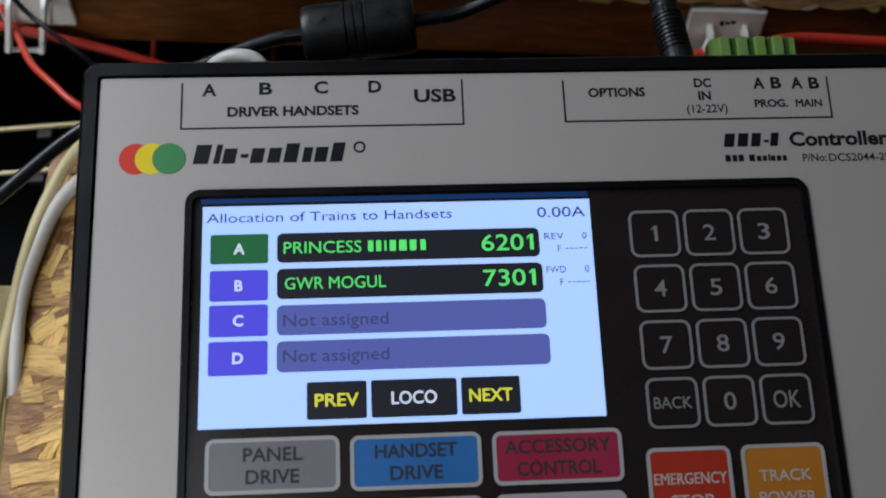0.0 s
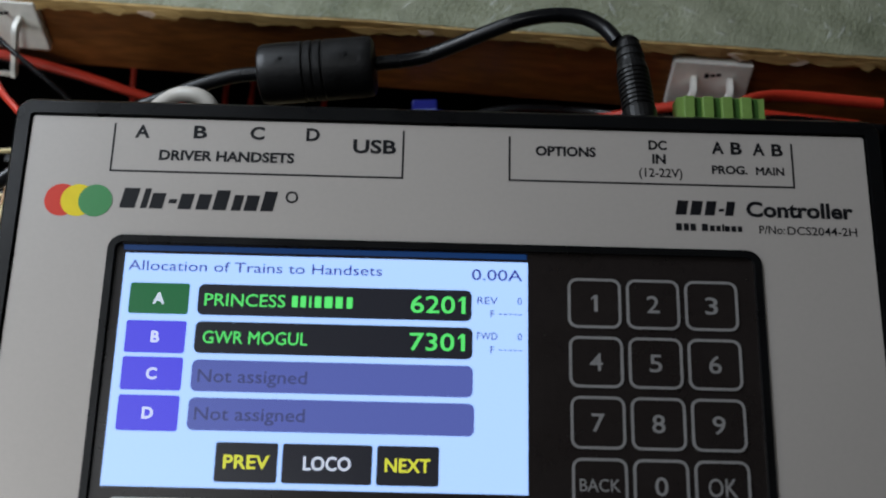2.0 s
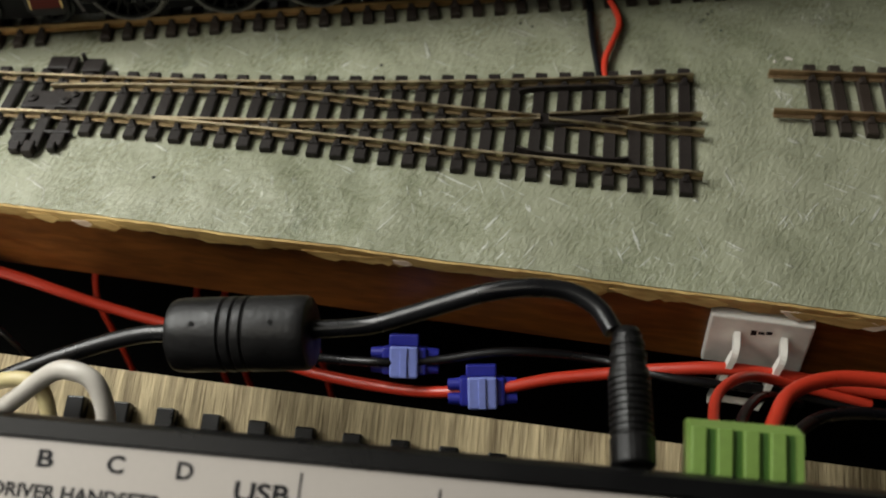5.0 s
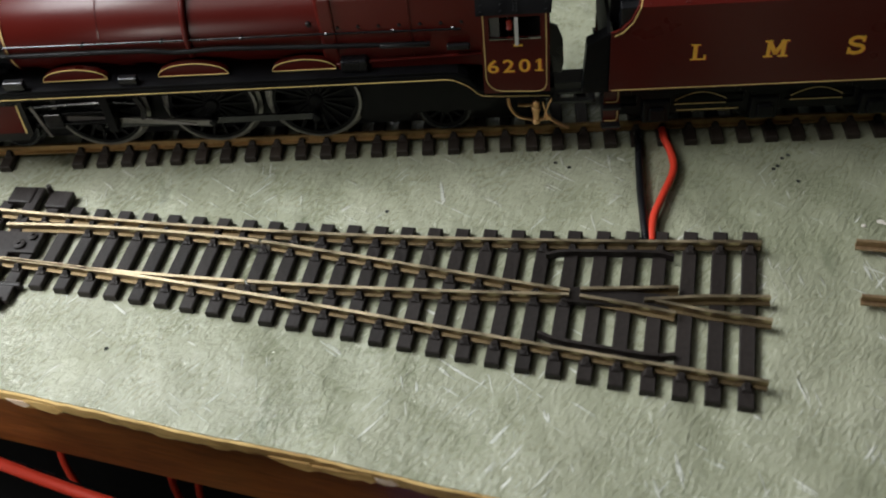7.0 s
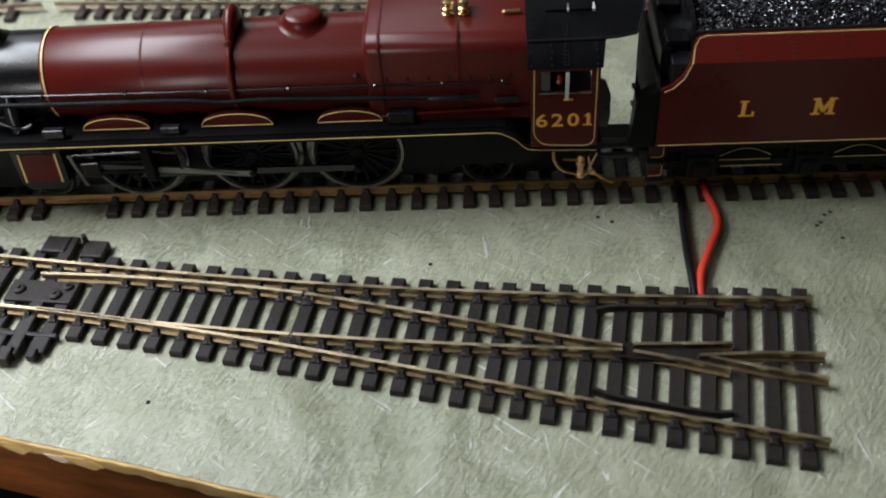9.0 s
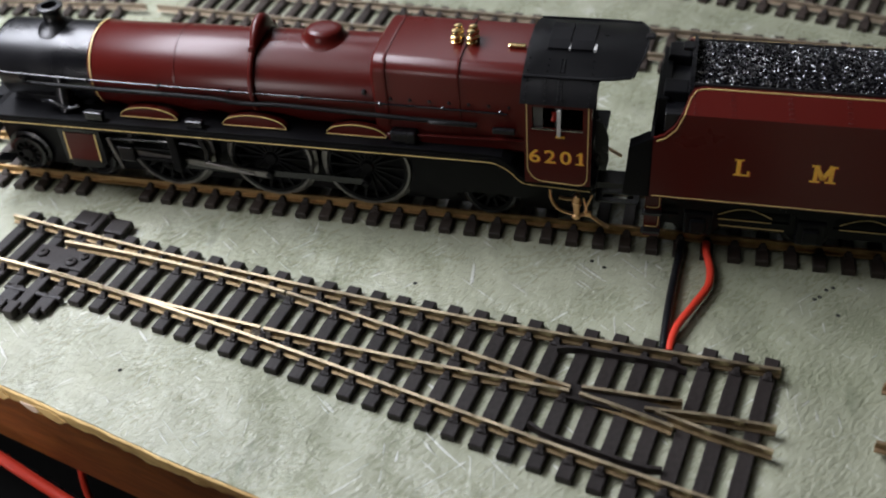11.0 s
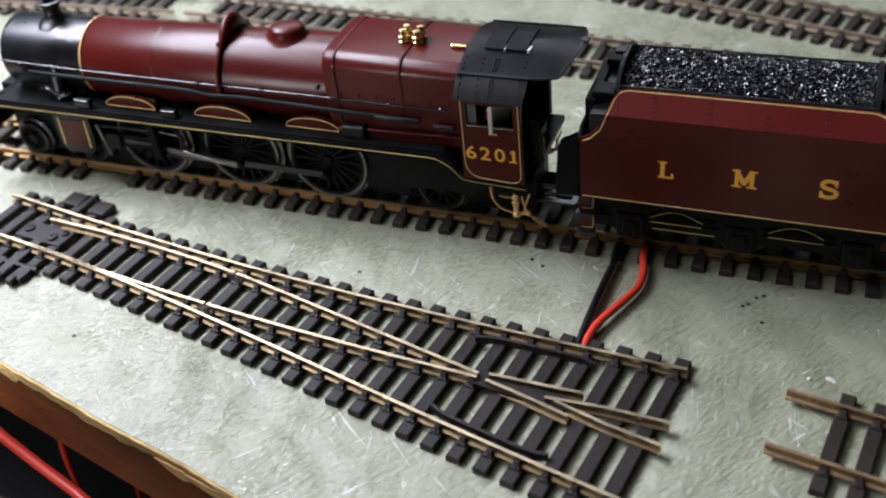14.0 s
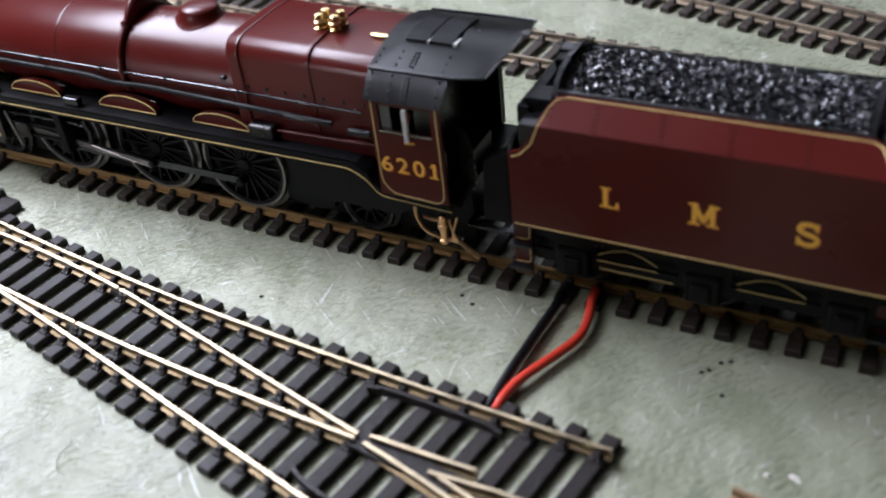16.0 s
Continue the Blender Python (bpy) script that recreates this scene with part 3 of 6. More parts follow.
rail_part("crossing_rail", line(lambda x: near_rail(x) + 1.74 + 0.1 * max(0.0, (-1.2 - x) / 1.4), -2.5, 0.12), turnout)
rail_part("crossing_rail", line(lambda x: far_rail(x) - 1.74 - 0.12 * max(0.0, (-1.4 - x) / 1.4), -2.75, 0.12), turnout)
rail_part("wing_rail", [(-4.25, -1.79), (-3.4, -1.71), (-2.5, -1.63), (-1.96, -1.57)], turnout)
rail_part("wing_rail", [(-4.25, -2.0), (-3.4, -2.12), (-2.7, -2.24), (-2.04, -2.36)], turnout)
CHECK = [(-0.045, -0.02), (0.045, -0.02), (0.04, 0.19), (-0.04, 0.19)]
for f, s in ((far_rail, -0.28), (near_rail, 0.28)):
    pts = [(x, f(x) + s * (1.0 + 0.45 * abs((x + 3.6) / 1.55) ** 6), RAIL_Z) for x in [-5.15 + 0.31 * i for i in range(11)]]
    part("check_rail", sweep(bmesh.new(), pts, CHECK), SLEEPER, turnout, "black plastic check rail")
part("crossing_nose", sweep(bmesh.new(), [(-4.6, -1.9, 0.18), (-4.1, -1.91, 0.18), (-2.2, -1.98, 0.18)], flat_shape(0.46, 0.13)), SLEEPER, turnout, "black plastic crossing base")


for x0, x1, y0, y1, z1 in ((-19.55, -19.2, -3.25, 0.95, 0.26), (-20.35, -18.5, -1.5, -0.75, 0.27), (-20.2, -19.7, -3.1, -2.4, 0.22), (-20.1, -19.8, -3.35, -3.0, 0.26), (-19.0, -18.55, -3.1, -2.45, 0.22), (-18.95, -18.7, -3.3, -3.0, 0.27), (-20.3, -18.4, -2.62, -2.48, 0.25), (-19.62, -19.3, -3.5, -3.05, 0.34), (-20.1, -19.4, 0.3, 0.9, 0.3), (-18.95, -18.3, 0.2, 0.82, 0.28)):
    part("tie_bar_block", boxed(x0, x1, y0, y1, 0.03, z1, 0.04), SLEEPER, turnout, "black plastic block of the throw bar")
for x, y, r in ((-20.05, -1.12, 0.17), (-19.0, -1.25, 0.17), (-18.75, -0.95, 0.13)):
    part("spring_cap", lathe_z(bmesh.new(), [(0.2, r), (0.33, r), (0.35, r - 0.04), (0.36, 0.06), (0.4, 0.05)], x, y, 14), SLEEPER, turnout)
part("motor_pin", lathe_z(bmesh.new(), [(0.0, 0.09), (0.48, 0.07)], -18.98, 0.78, 10), SLEEPER, turnout)
for f in (div_far, str_near):
    part("rail_joiner", sweep(bmesh.new(), [(-12.75, f(-12.75), RAIL_Z), (-12.2, f(-12.2), RAIL_Z)], [(-0.13, 0), (0.13, 0), (0.13, 0.06), (0.06, 0.15), (-0.06, 0.15), (-0.13, 0.06)]), STEEL, turnout, "bright rail joiner")


# ---- the controller ----
o = Vector((-15.507, -17.853, 2.180))
ux = Vector((0.9986, -0.0510, -0.0163)).normalized()
uz = Vector((-0.0047, -0.3866, 0.9222))
uz = (uz - ux * uz.dot(ux)).normalized()
uy = uz.cross(ux)
CONTROL = Matrix(((ux.x, uy.x, uz.x, o.x * U), (ux.y, uy.y, uz.y, o.y * U), (ux.z, uy.z, uz.z, o.z * U), (0, 0, 0, 1)))

# a strand-board shelf carries the controller; a plywood batten closes it towards the layout
shelf = tagged(part("equipment_shelf", prism(bmesh.new(), [(-5.2, 3.95), (-5.72, 3.75), (-6.09, 1.16), (-6.42, -1.1), (-6.55, -5.2), (-6.75, -15.5), (21, -15.5), (21, 3.95)], lambda a, b, d: (a, b, -7.9 + d), 1.82), OSB, None, m=CONTROL), "strand-board shelf under the controller with rough cut edges", "shelf", kind="structure")


def strand(w, h, seed):
    """A flat split strand of wood, square-ended and a little torn."""
    rnd = random.Random(seed)
    n = 5
    top = [(-w + 2 * w * i / n, h * rnd.uniform(0.8, 1.1)) for i in range(n + 1)]
    low = [(-w + 2 * w * i / n, -h * rnd.uniform(0.8, 1.1)) for i in range(n, -1, -1)]
    pts = [(x + rnd.uniform(-0.08, 0.08), y) for x, y in low[:0] + top[::-1] + low[::-1]]
    bm = prism(bmesh.new(), pts, lambda a, b, d: (a, b, d), 0.03)
    bmesh.ops.scale(bm, vec=(U, U, U), verts=bm.verts)
    bmesh.ops.recalc_face_normals(bm, faces=bm.faces)
    me = bpy.data.meshes.new("wood_strand")
    bm.to_mesh(me)
    bm.free()
    return me


strands = [strand(0.55 + 0.14 * i, 0.17 + 0.07 * (i % 4), i) for i in range(8)]
rnd = random.Random(5)


def shelf_edge(v):
    return float(np.interp(v, (-15.5, -5.2, -1.1, 1.16, 3.75), (-6.75, -6.55, -6.42, -6.09, -5.72)))


for i in range(170):
    v = 3.5 - 12.5 * rnd.random()
    k = rnd.randrange(8)
    turn = rnd.choice((8, 14, 20, 30, -5, 70)) + rnd.uniform(-9, 9)
    reach = (0.55 + 0.14 * k) * abs(math.cos(radians(turn))) + (0.17 + 0.07 * (k % 4)) * abs(math.sin(radians(turn)))
    x = shelf_edge(v - 0.4) + reach + 0.12 + 2.0 * rnd.random()
    piece("wood_strand", strands[k], FLAKE, shelf, m=at(x, v, -6.1 + 0.0006 * i, rnd.uniform(-5, 5), rnd.uniform(-1.5, 1.5), turn))

tagged(part("shelf_support", boxed(-10.5, -6.85, -14.0, -0.1, -11.0, -7.0, 0.05), OLIVE_WOOD, None, m=CONTROL), "olive-yellow wooden support beside the strand-board shelf", "support", kind="structure")
tagged(part("batten", prism(bmesh.new(), [(-3.75, 6.12), (21, 4.98), (21, 3.98), (-3.75, 3.98)], lambda a, b, d: (a, b, -7.6 + d), 1.5), BATTEN, None, m=CONTROL), "rough-sawn plywood batten behind the controller", "batten", kind="structure")

ctl = thing("train_controller", "black train controller with a silver-grey printed front and lit touch screen", "controller", CONTROL)
W0, W1, V0, V1 = -3.1, 18.35, -11.0, 3.92


def case():
    bm = bmesh.new()
    outer, lip = rounded(W0, W1, V0, V1, 0.42, 6), rounded(W0 + 0.13, W1 - 0.13, V0 + 0.13, V1 - 0.13, 0.34, 6)
    inner = rounded(W0 + 0.44, W1 - 0.44, V0 + 0.44, V1 - 0.44, 0.12, 6)
    rings(bm, [[(a, b, -6.06) for a, b in outer], [(a, b, -0.12) for a, b in outer], [(a, b, 0.1) for a, b in lip], [(a, b, 0.1) for a, b in inner], [(a, b, -0.04) for a, b in inner]])
    return bm


part("case", case(), CASE, ctl, "black plastic case", smooth=True)
for i in range(10):
    part("rubber_foot", boxed(-1.1 + 1.19 * i, -0.62 + 1.19 * i, 3.7, 5.13 - 0.055 * i, -6.06, -5.7, 0.05), CASE, ctl)


def faceplate():
    """The printed panel with the opening for the screen and keys."""
    bm = bmesh.new()
    outer, hole = rounded(W0 + 0.5, W1 - 0.5, V0 + 0.5, V1 - 0.5, 0.08, 6), rounded(-0.37, 15.05, -10.0, 0.37, 0.32, 6)
    rows = [[bm.verts.new((a, b, z)) for a, b in loop] for loop, z in ((outer, -0.03), (outer, 0.03), (hole, 0.03), (hole, -0.03))]
    for a, b in zip(rows, rows[1:] + rows[:1]):
        for i in range(len(outer)):
            j = (i + 1) % len(outer)
            bm.faces.new((a[i], a[j], b[j], b[i]))
    return bm


part("faceplate", faceplate(), PANEL, ctl, "silver-grey printed front panel")
bezel = part("bezel", frame_of(bmesh.new(), -0.42, 15.1, -10.05, 0.42, -0.05, 0.075, 0.36, 0.17, 6), CASE, ctl, "black rim round the screen and keys")
part("key_overlay", slab(bmesh.new(), -0.3, 15.0, -9.95, 0.3, -0.12, -0.03, 0.2), GLOSS_BLACK, ctl, "glossy black overlay behind the keys")
screen = part("screen", boxed(0.0, 9.53, -5.385, 0.0, -0.1, -0.02), LCD["ground"], ctl, "lit pale blue screen")


def lcd(name, x0, x1, v0, v1, colour, r=0.1, lift=0.0):
    return part(name, slab(bmesh.new(), x0, x1, -v1, -v0, -0.018 + lift, -0.012 + lift, r, 4), LCD[colour], screen)


def lcd_text(body, x, v, h, w, colour, bold=0.0):
    return lettering(body, x, -v, -0.008, h, w, LCD[colour], screen, bold)


# glowing strip imitates the screen's reflection on the recess wall
part("screen_reflection", boxed(-0.05, 9.5, 0.07, 0.2, -0.05, -0.018), LCD["rim"], screen, "glowing blue strip for the screen's reflection in the recess wall")
lcd_text("Allocation of Trains to Handsets", 3.09, 0.3, 0.235, 5.98, "navy", 0.002)
lcd_text("0.00A", 8.8, 0.33, 0.26, 1.2, "navy", 0.004)
for k, (body, v0, v1, colour) in enumerate((("A", 0.72, 1.46, "green"), ("B", 1.62, 2.38, "violet"), ("C", 2.47, 3.24, "violet"), ("D", 3.35, 4.16, "violet"))):
    lcd("screen_button", 0.2, 1.59, v0, v1, colour, 0.06)
    lcd_text(body, 0.89, (v0 + v1) / 2, 0.25, None, "white", 0.022)
for v0, v1, x1, colour in ((0.72, 1.46, 8.21, "black"), (1.61, 2.36, 8.24, "black"), (2.51, 3.24, 8.26, "slate"), (3.38, 4.12, 8.3, "slate")):
    lcd("entry_field", 1.8, x1, v0, v1, colour, 0.14)
lcd_text("PRINCESS", 2.9, 1.09, 0.29, 1.88, "lime", 0.0)
for x, w in ((4.0, 0.13), (4.2, 0.12), (4.4, 0.05), (4.53, 0.15), (4.76, 0.18), (5.02, 0.16), (5.28, 0.13)):
    lcd("name_bar", x, x + w, 0.955, 1.225, "lime", 0.02, 0.006)
lcd_text("6201", 7.42, 1.08, 0.4, 1.28, "lime", 0.004)
lcd_text("GWR MOGUL", 3.2, 1.98, 0.29, 2.42, "lime", 0.0)
lcd_text("7301", 7.42, 1.97, 0.4, 1.28, "lime", 0.004)
lcd_text("Not assigned", 3.2, 2.88, 0.29, 2.5, "dim", 0.004)
lcd_text("Not assigned", 3.2, 3.74, 0.29, 2.5, "dim", 0.004)
for v, body in ((0.95, "REV"), (1.8, "FWD")):
    lcd_text(body, 8.58, v, 0.165, 0.48, "navy")
    lcd_text("0", 9.34, v, 0.165, None, "navy")
    lcd_text("F", 8.7, v + 0.32, 0.165, None, "navy")
    for i in range(5):
        lcd("dash", 8.85 + 0.115 * i, 8.93 + 0.115 * i, v + 0.31, v + 0.33, "navy", 0.005)
for x0, x1, body, colour in ((2.5, 3.9, "PREV", "yellow"), (4.0, 6.02, "LOCO", "white"), (6.12, 7.52, "NEXT", "yellow")):
    lcd("screen_button", x0, x1, 4.37, 5.25, "black", 0.06)
    lcd_text(body, (x0 + x1) / 2, 4.8, 0.29, 1.02 if x1 - x0 < 1.8 else 1.06, colour, 0.012)

for r, row in enumerate((("1", "2", "3"), ("4", "5", "6"), ("7", "8", "9"), ("BACK", "0", "OK"))):
    for c, body in enumerate(row):
        x, v = 11.1 + 1.383 * c + 0.015 * r, 0.95 + 1.395 * r
        key = part("key", slab(bmesh.new(), x - 0.6, x + 0.6, -v - 0.58, -v + 0.58, -0.03, -0.012, 0.2), GLOSS_BLACK, ctl, "black membrane key")
        part("key_outline", frame_of(bmesh.new(), x - 0.63, x + 0.63, -v - 0.6, -v + 0.6, -0.02, 0.0, 0.22, 0.065), KEY_GREY, key)
        lettering(body, x, -v, -0.006, 0.27 if len(body) == 4 else 0.4, {4: 0.92, 2: 0.66, 1: 0.3}[len(body)] if body != "1" else 0.15, KEY_GREY, key, 0.008 if len(body) == 1 else 0.006)

for x0, x1, v0, v1, fill, lines, ink in (
    (0.18, 3.25, 5.62, 6.88, BTN_GREY, ("PANEL", "DRIVE"), BTN_INK), (3.49, 6.53, 5.65, 6.9, BTN_BLUE, ("HANDSET", "DRIVE"), BTN_INK),
    (6.79, 9.84, 5.67, 6.9, BTN_CRIMSON, ("ACCESSORY", "CONTROL"), BTN_INK), (10.38, 12.39, 6.18, 8.2, BTN_RED, ("EMERGENCY", "STOP"), BTN_PALE),
    (12.64, 14.65, 6.18, 8.2, BTN_ORANGE, ("TRACK", "POWER"), BTN_PALE), (0.18, 3.25, 7.1, 8.3, BTN_GREY, (), BTN_INK),
    (3.49, 6.53, 7.1, 8.3, BTN_GREEN, (), BTN_INK), (6.79, 9.84, 7.1, 8.3, BTN_EDGE, (), BTN_INK)):
    button = part("button", slab(bmesh.new(), x0, x1, -v1, -v0, -0.03, -0.008, 0.2), fill, ctl, "printed membrane button")
    part("button_border", frame_of(bmesh.new(), x0, x1, -v1, -v0, -0.02, 0.0, 0.2, 0.09), BTN_EDGE, button)
    for i, body in enumerate(lines):
        wide = x1 - x0 > 2.5
        v = (v0 + v1) / 2 + (i - 0.5) * 0.5 if wide else v0 + 0.72 + 0.5 * i
        lettering(body, (x0 + x1) / 2, -v, 0.0, 0.3 if wide else 0.25, {"PANEL": 1.35, "DRIVE": 1.22, "HANDSET": 1.9, "ACCESSORY": 2.5, "CONTROL": 1.95}.get(body, {"EMERGENCY": 1.72, "STOP": 1.0, "TRACK": 1.25, "POWER": 1.35}.get(body)), ink, button, 0.018)

PZ = 0.036
for body, x, v, h, w, bold in (
    ("A", 0.1, -3.07, 0.31, 0.36, 0.03), ("B", 1.51, -3.09, 0.31, 0.33, 0.03), ("C", 2.9, -3.1, 0.31, 0.35, 0.03), ("D", 4.26, -3.1, 0.31, 0.33, 0.03),
    ("USB", 5.78, -2.83, 0.33, 1.06, 0.03), ("DRIVER HANDSETS", 2.2, -2.47, 0.24, 3.28, 0.036), ("OPTIONS", 10.46, -2.84, 0.23, 1.48, 0.036),
    ("DC", 12.73, -3.07, 0.23, 0.45, 0.034), ("IN", 12.75, -2.71, 0.23, 0.33, 0.034), ("(12-22V)", 12.78, -2.35, 0.22, 1.06, 0.01),
    ("A", 14.21, -3.04, 0.3, 0.3, 0.03), ("B", 14.67, -3.04, 0.3, 0.28, 0.03), ("A", 15.22, -3.03, 0.3, 0.3, 0.03), ("B", 15.68, -3.02, 0.3, 0.28, 0.03),
    ("PROG.", 14.48, -2.47, 0.2, 0.88, 0.034), ("MAIN", 15.47, -2.46, 0.2, 0.68, 0.03), ("Controller", 16.12, -1.47, 0.36, 2.6, 0.034),
    ("P/No:", 15.42, -0.96, 0.2, 0.62, 0.01), ("DCS2044-2H", 16.63, -0.95, 0.2, 1.68, 0.01)):
    lettering(body, x, -v, PZ, h, w, INK, ctl, bold)
# a maker's mark of three discs and dark bars
for x, m, z in ((-1.66, DOT_RED, 0.034), (-1.27, DOT_YELLOW, 0.037), (-0.85, DOT_GREEN, 0.04)):
    part("printed_disc", lathe_z(bmesh.new(), [(0.03, 0.405), (z, 0.405)], x, 1.26, 40), m, ctl)


def slanted_bar(x0, x1, v0, v1, shear=0.2):
    return prism(bmesh.new(), [(x0 - shear * (v1 - v0) * 0.5, -v1), (x1 - shear * (v1 - v0) * 0.5, -v1), (x1 + shear * (v1 - v0) * 0.5, -v0), (x0 + shear * (v1 - v0) * 0.5, -v0)], lambda a, b, d: (a, b, 0.028 + d), 0.009)


def barred(x0, x1, base, cap, low, beats, shear):
    """A name as a row of plain bars, tall or low; a height of 0 makes a dash."""
    total = sum(w for w, _ in beats)
    x = x0
    for w, tall in beats:
        step = (x1 - x0) * w / total
        top, foot = (cap, 0.0) if tall > 0 else (low * 0.62, low * 0.36)
        if tall == 1:
            top = low
        part("name_bar", slanted_bar(x, x + step * 0.74, -base - top, -base - foot, shear), INK, ctl)
        x += step


barred(-0.22, 3.56, 1.1, 0.5, 0.39, ((0.7, 2), (0.28, 2), (0.6, 1), (0.36, 0), (0.6, 1), (0.58, 1), (0.62, 2), (0.42, 1), (0.58, 1), (0.58, 2)), 0.2)
part("name_bar", frame_of(bmesh.new(), 3.69, 3.99, 1.32, 1.62, 0.028, 0.037, 0.14, 0.05), INK, ctl)
barred(13.13, 14.6, 1.29, 0.36, 0.28, ((0.72, 2), (0.72, 2), (0.66, 2), (0.36, 0), (0.55, 2)), 0.2)
barred(13.1, 13.62, 0.89, 0.18, 0.14, ((0.7, 2), (0.6, 2), (0.65, 2)), 0.0)
barred(13.72, 14.73, 0.89, 0.18, 0.14, ((0.7, 2), (0.55, 1), (0.5, 1), (0.24, 2), (0.55, 1), (0.55, 1), (0.5, 1)), 0.0)
for x0, x1, y0, y1 in ((-0.6, 6.5, 2.06, 3.27), (9.06, 16.06, 2.08, 3.2)):
    line_w = 0.045
    part("bracket_line", boxed(x0, x1, y0 - line_w, y0, 0.028, 0.036), INK, ctl)
    part("bracket_line", boxed(x0, x0 + line_w, y0, y1, 0.028, 0.036), INK, ctl)
    part("bracket_line", boxed(x1 - line_w, x1, y0, y1, 0.028, 0.036), INK, ctl)


# ---- the locomotive ----
LOCO = at(LOCO_X, LOCO_Y, 0, 0, 0, LOCO_TURN)
loco = thing("steam_locomotive", "crimson model express steam locomotive with black smokebox and gold lining", "locomotive", LOCO)
ZB = 3.95


def smokebox():
    bm = bmesh.new()
    lathe_x(bm, [(-16.05, 0.72, ZB), (-16.02, 0.95, ZB), (-15.98, 1.06, ZB), (-15.9, 1.13, ZB), (-15.8, 1.15, ZB), (-12.92, 1.16, ZB)], 48)
    lathe_x(bm, [(-16.2, 0.2, ZB), (-16.17, 0.5, ZB), (-16.06, 0.8, ZB)], 32)
    return bm


part("smokebox", smokebox(), BLACK_PAINT, loco, "satin black smokebox", smooth=True)
part("boiler", lathe_x(bmesh.new(), [(-12.92, 1.17, ZB), (-12.88, 1.2, ZB), (-8.0, 1.235, ZB + 0.03), (-4.45, 1.27, ZB + 0.05)], 56), CRIMSON, loco, "crimson tapered boiler", smooth=True)
for x, r, w, m in ((-12.82, 1.212, 0.05, GOLD), (-10.25, 1.226, 0.05, CRIMSON), (-7.94, 1.252, 0.12, CRIMSON)):
    part("boiler_band", lathe_x(bmesh.new(), [(x - w / 2, r - 0.03, ZB + 0.02), (x - w / 2, r, ZB + 0.02), (x + w / 2, r, ZB + 0.02), (x + w / 2, r - 0.03, ZB + 0.02)], 56), m, loco, "gold lining band" if m is GOLD else "", smooth=True)


def firebox_section(x, half, top, base, r=0.42):
    pts = [(x, half * 0.97, base), (x, half, base + 0.6)]
    for i in range(9):
        a = radians(90 * i / 8)
        pts.append((x, half - r + r * math.cos(a), top - r + r * math.sin(a)))
    pts += [(x, 0.35, top + 0.03)]
    return pts + [(p[0], -p[1], p[2]) for p in reversed(pts)]


def firebox():
    bm = bmesh.new()
    rows = [(-4.52, 1.22, 5.3, 3.0), (-4.46, 1.3, 5.38, 2.95), (-4.38, 1.335, 5.42, 2.95), (-0.32, 1.36, 5.36, 2.9)]
    return rings(bm, [firebox_section(*r) for r in rows])


part("firebox", firebox(), CRIMSON, loco, "crimson square-shouldered firebox", smooth=True)
for x in (-4.12, -2.18):
    part("firebox_band", rings(bmesh.new(), [firebox_section(x - 0.035, 1.345, 5.4, 2.95), firebox_section(x - 0.03, 1.37, 5.43, 2.95), firebox_section(x + 0.03, 1.37, 5.43, 2.95), firebox_section(x + 0.035, 1.345, 5.4, 2.95)]), CRIMSON, loco, smooth=True)
# recessed plugs made as knobs, the recess dark put into black paint
for i in range(7):
    part("washout_plug", lathe_y(bmesh.new(), [(-1.385, 0.03), (-1.375, 0.045), (-1.3, 0.05)], -4.0 + 0.52 * i, 4.28, 10), BLACK_PAINT, loco)
part("washout_plug", lathe_y(bmesh.new(), [(-1.3, 0.05), (-1.27, 0.07), (-1.1, 0.07)], -4.75, 4.35, 10), BLACK_PAINT, loco)

part("chimney", lathe_z(bmesh.new(), [(4.95, 0.62), (5.06, 0.5), (5.16, 0.34), (5.3, 0.27), (5.48, 0.27), (5.56, 0.3), (5.6, 0.36), (5.66, 0.36), (5.68, 0.3), (5.68, 0.22), (5.45, 0.2)], -14.3, 0, 32), BLACK_PAINT, loco, "black chimney", smooth=True)


def dome():
    """A low oval dome whose flange lies on the curve of the boiler."""
    loops = []
    for rx, ry, h, flat in ((0.66, 0.62, 0.0, 0), (0.6, 0.56, 0.03, 0), (0.55, 0.5, 0.08, 0.15), (0.52, 0.47, 0.15, 0.4), (0.5, 0.45, 0.2, 0.7), (0.46, 0.41, 0.235, 0.9), (0.38, 0.33, 0.265, 1), (0.26, 0.22, 0.285, 1), (0.1, 0.09, 0.295, 1)):
        ring = []
        for i in range(36):
            a = 2 * math.pi * i / 36
            y = ry * math.sin(a)
            saddle = ZB + 0.04 + math.sqrt(1.255 ** 2 - y * y)
            ring.append((-6.1 + rx * math.cos(a), y, saddle * (1 - flat) + (ZB + 1.295) * flat + h))
        loops.append(ring)
    return rings(bmesh.new(), loops)


part("dome", dome(), CRIMSON, loco, "low crimson dome", smooth=True)


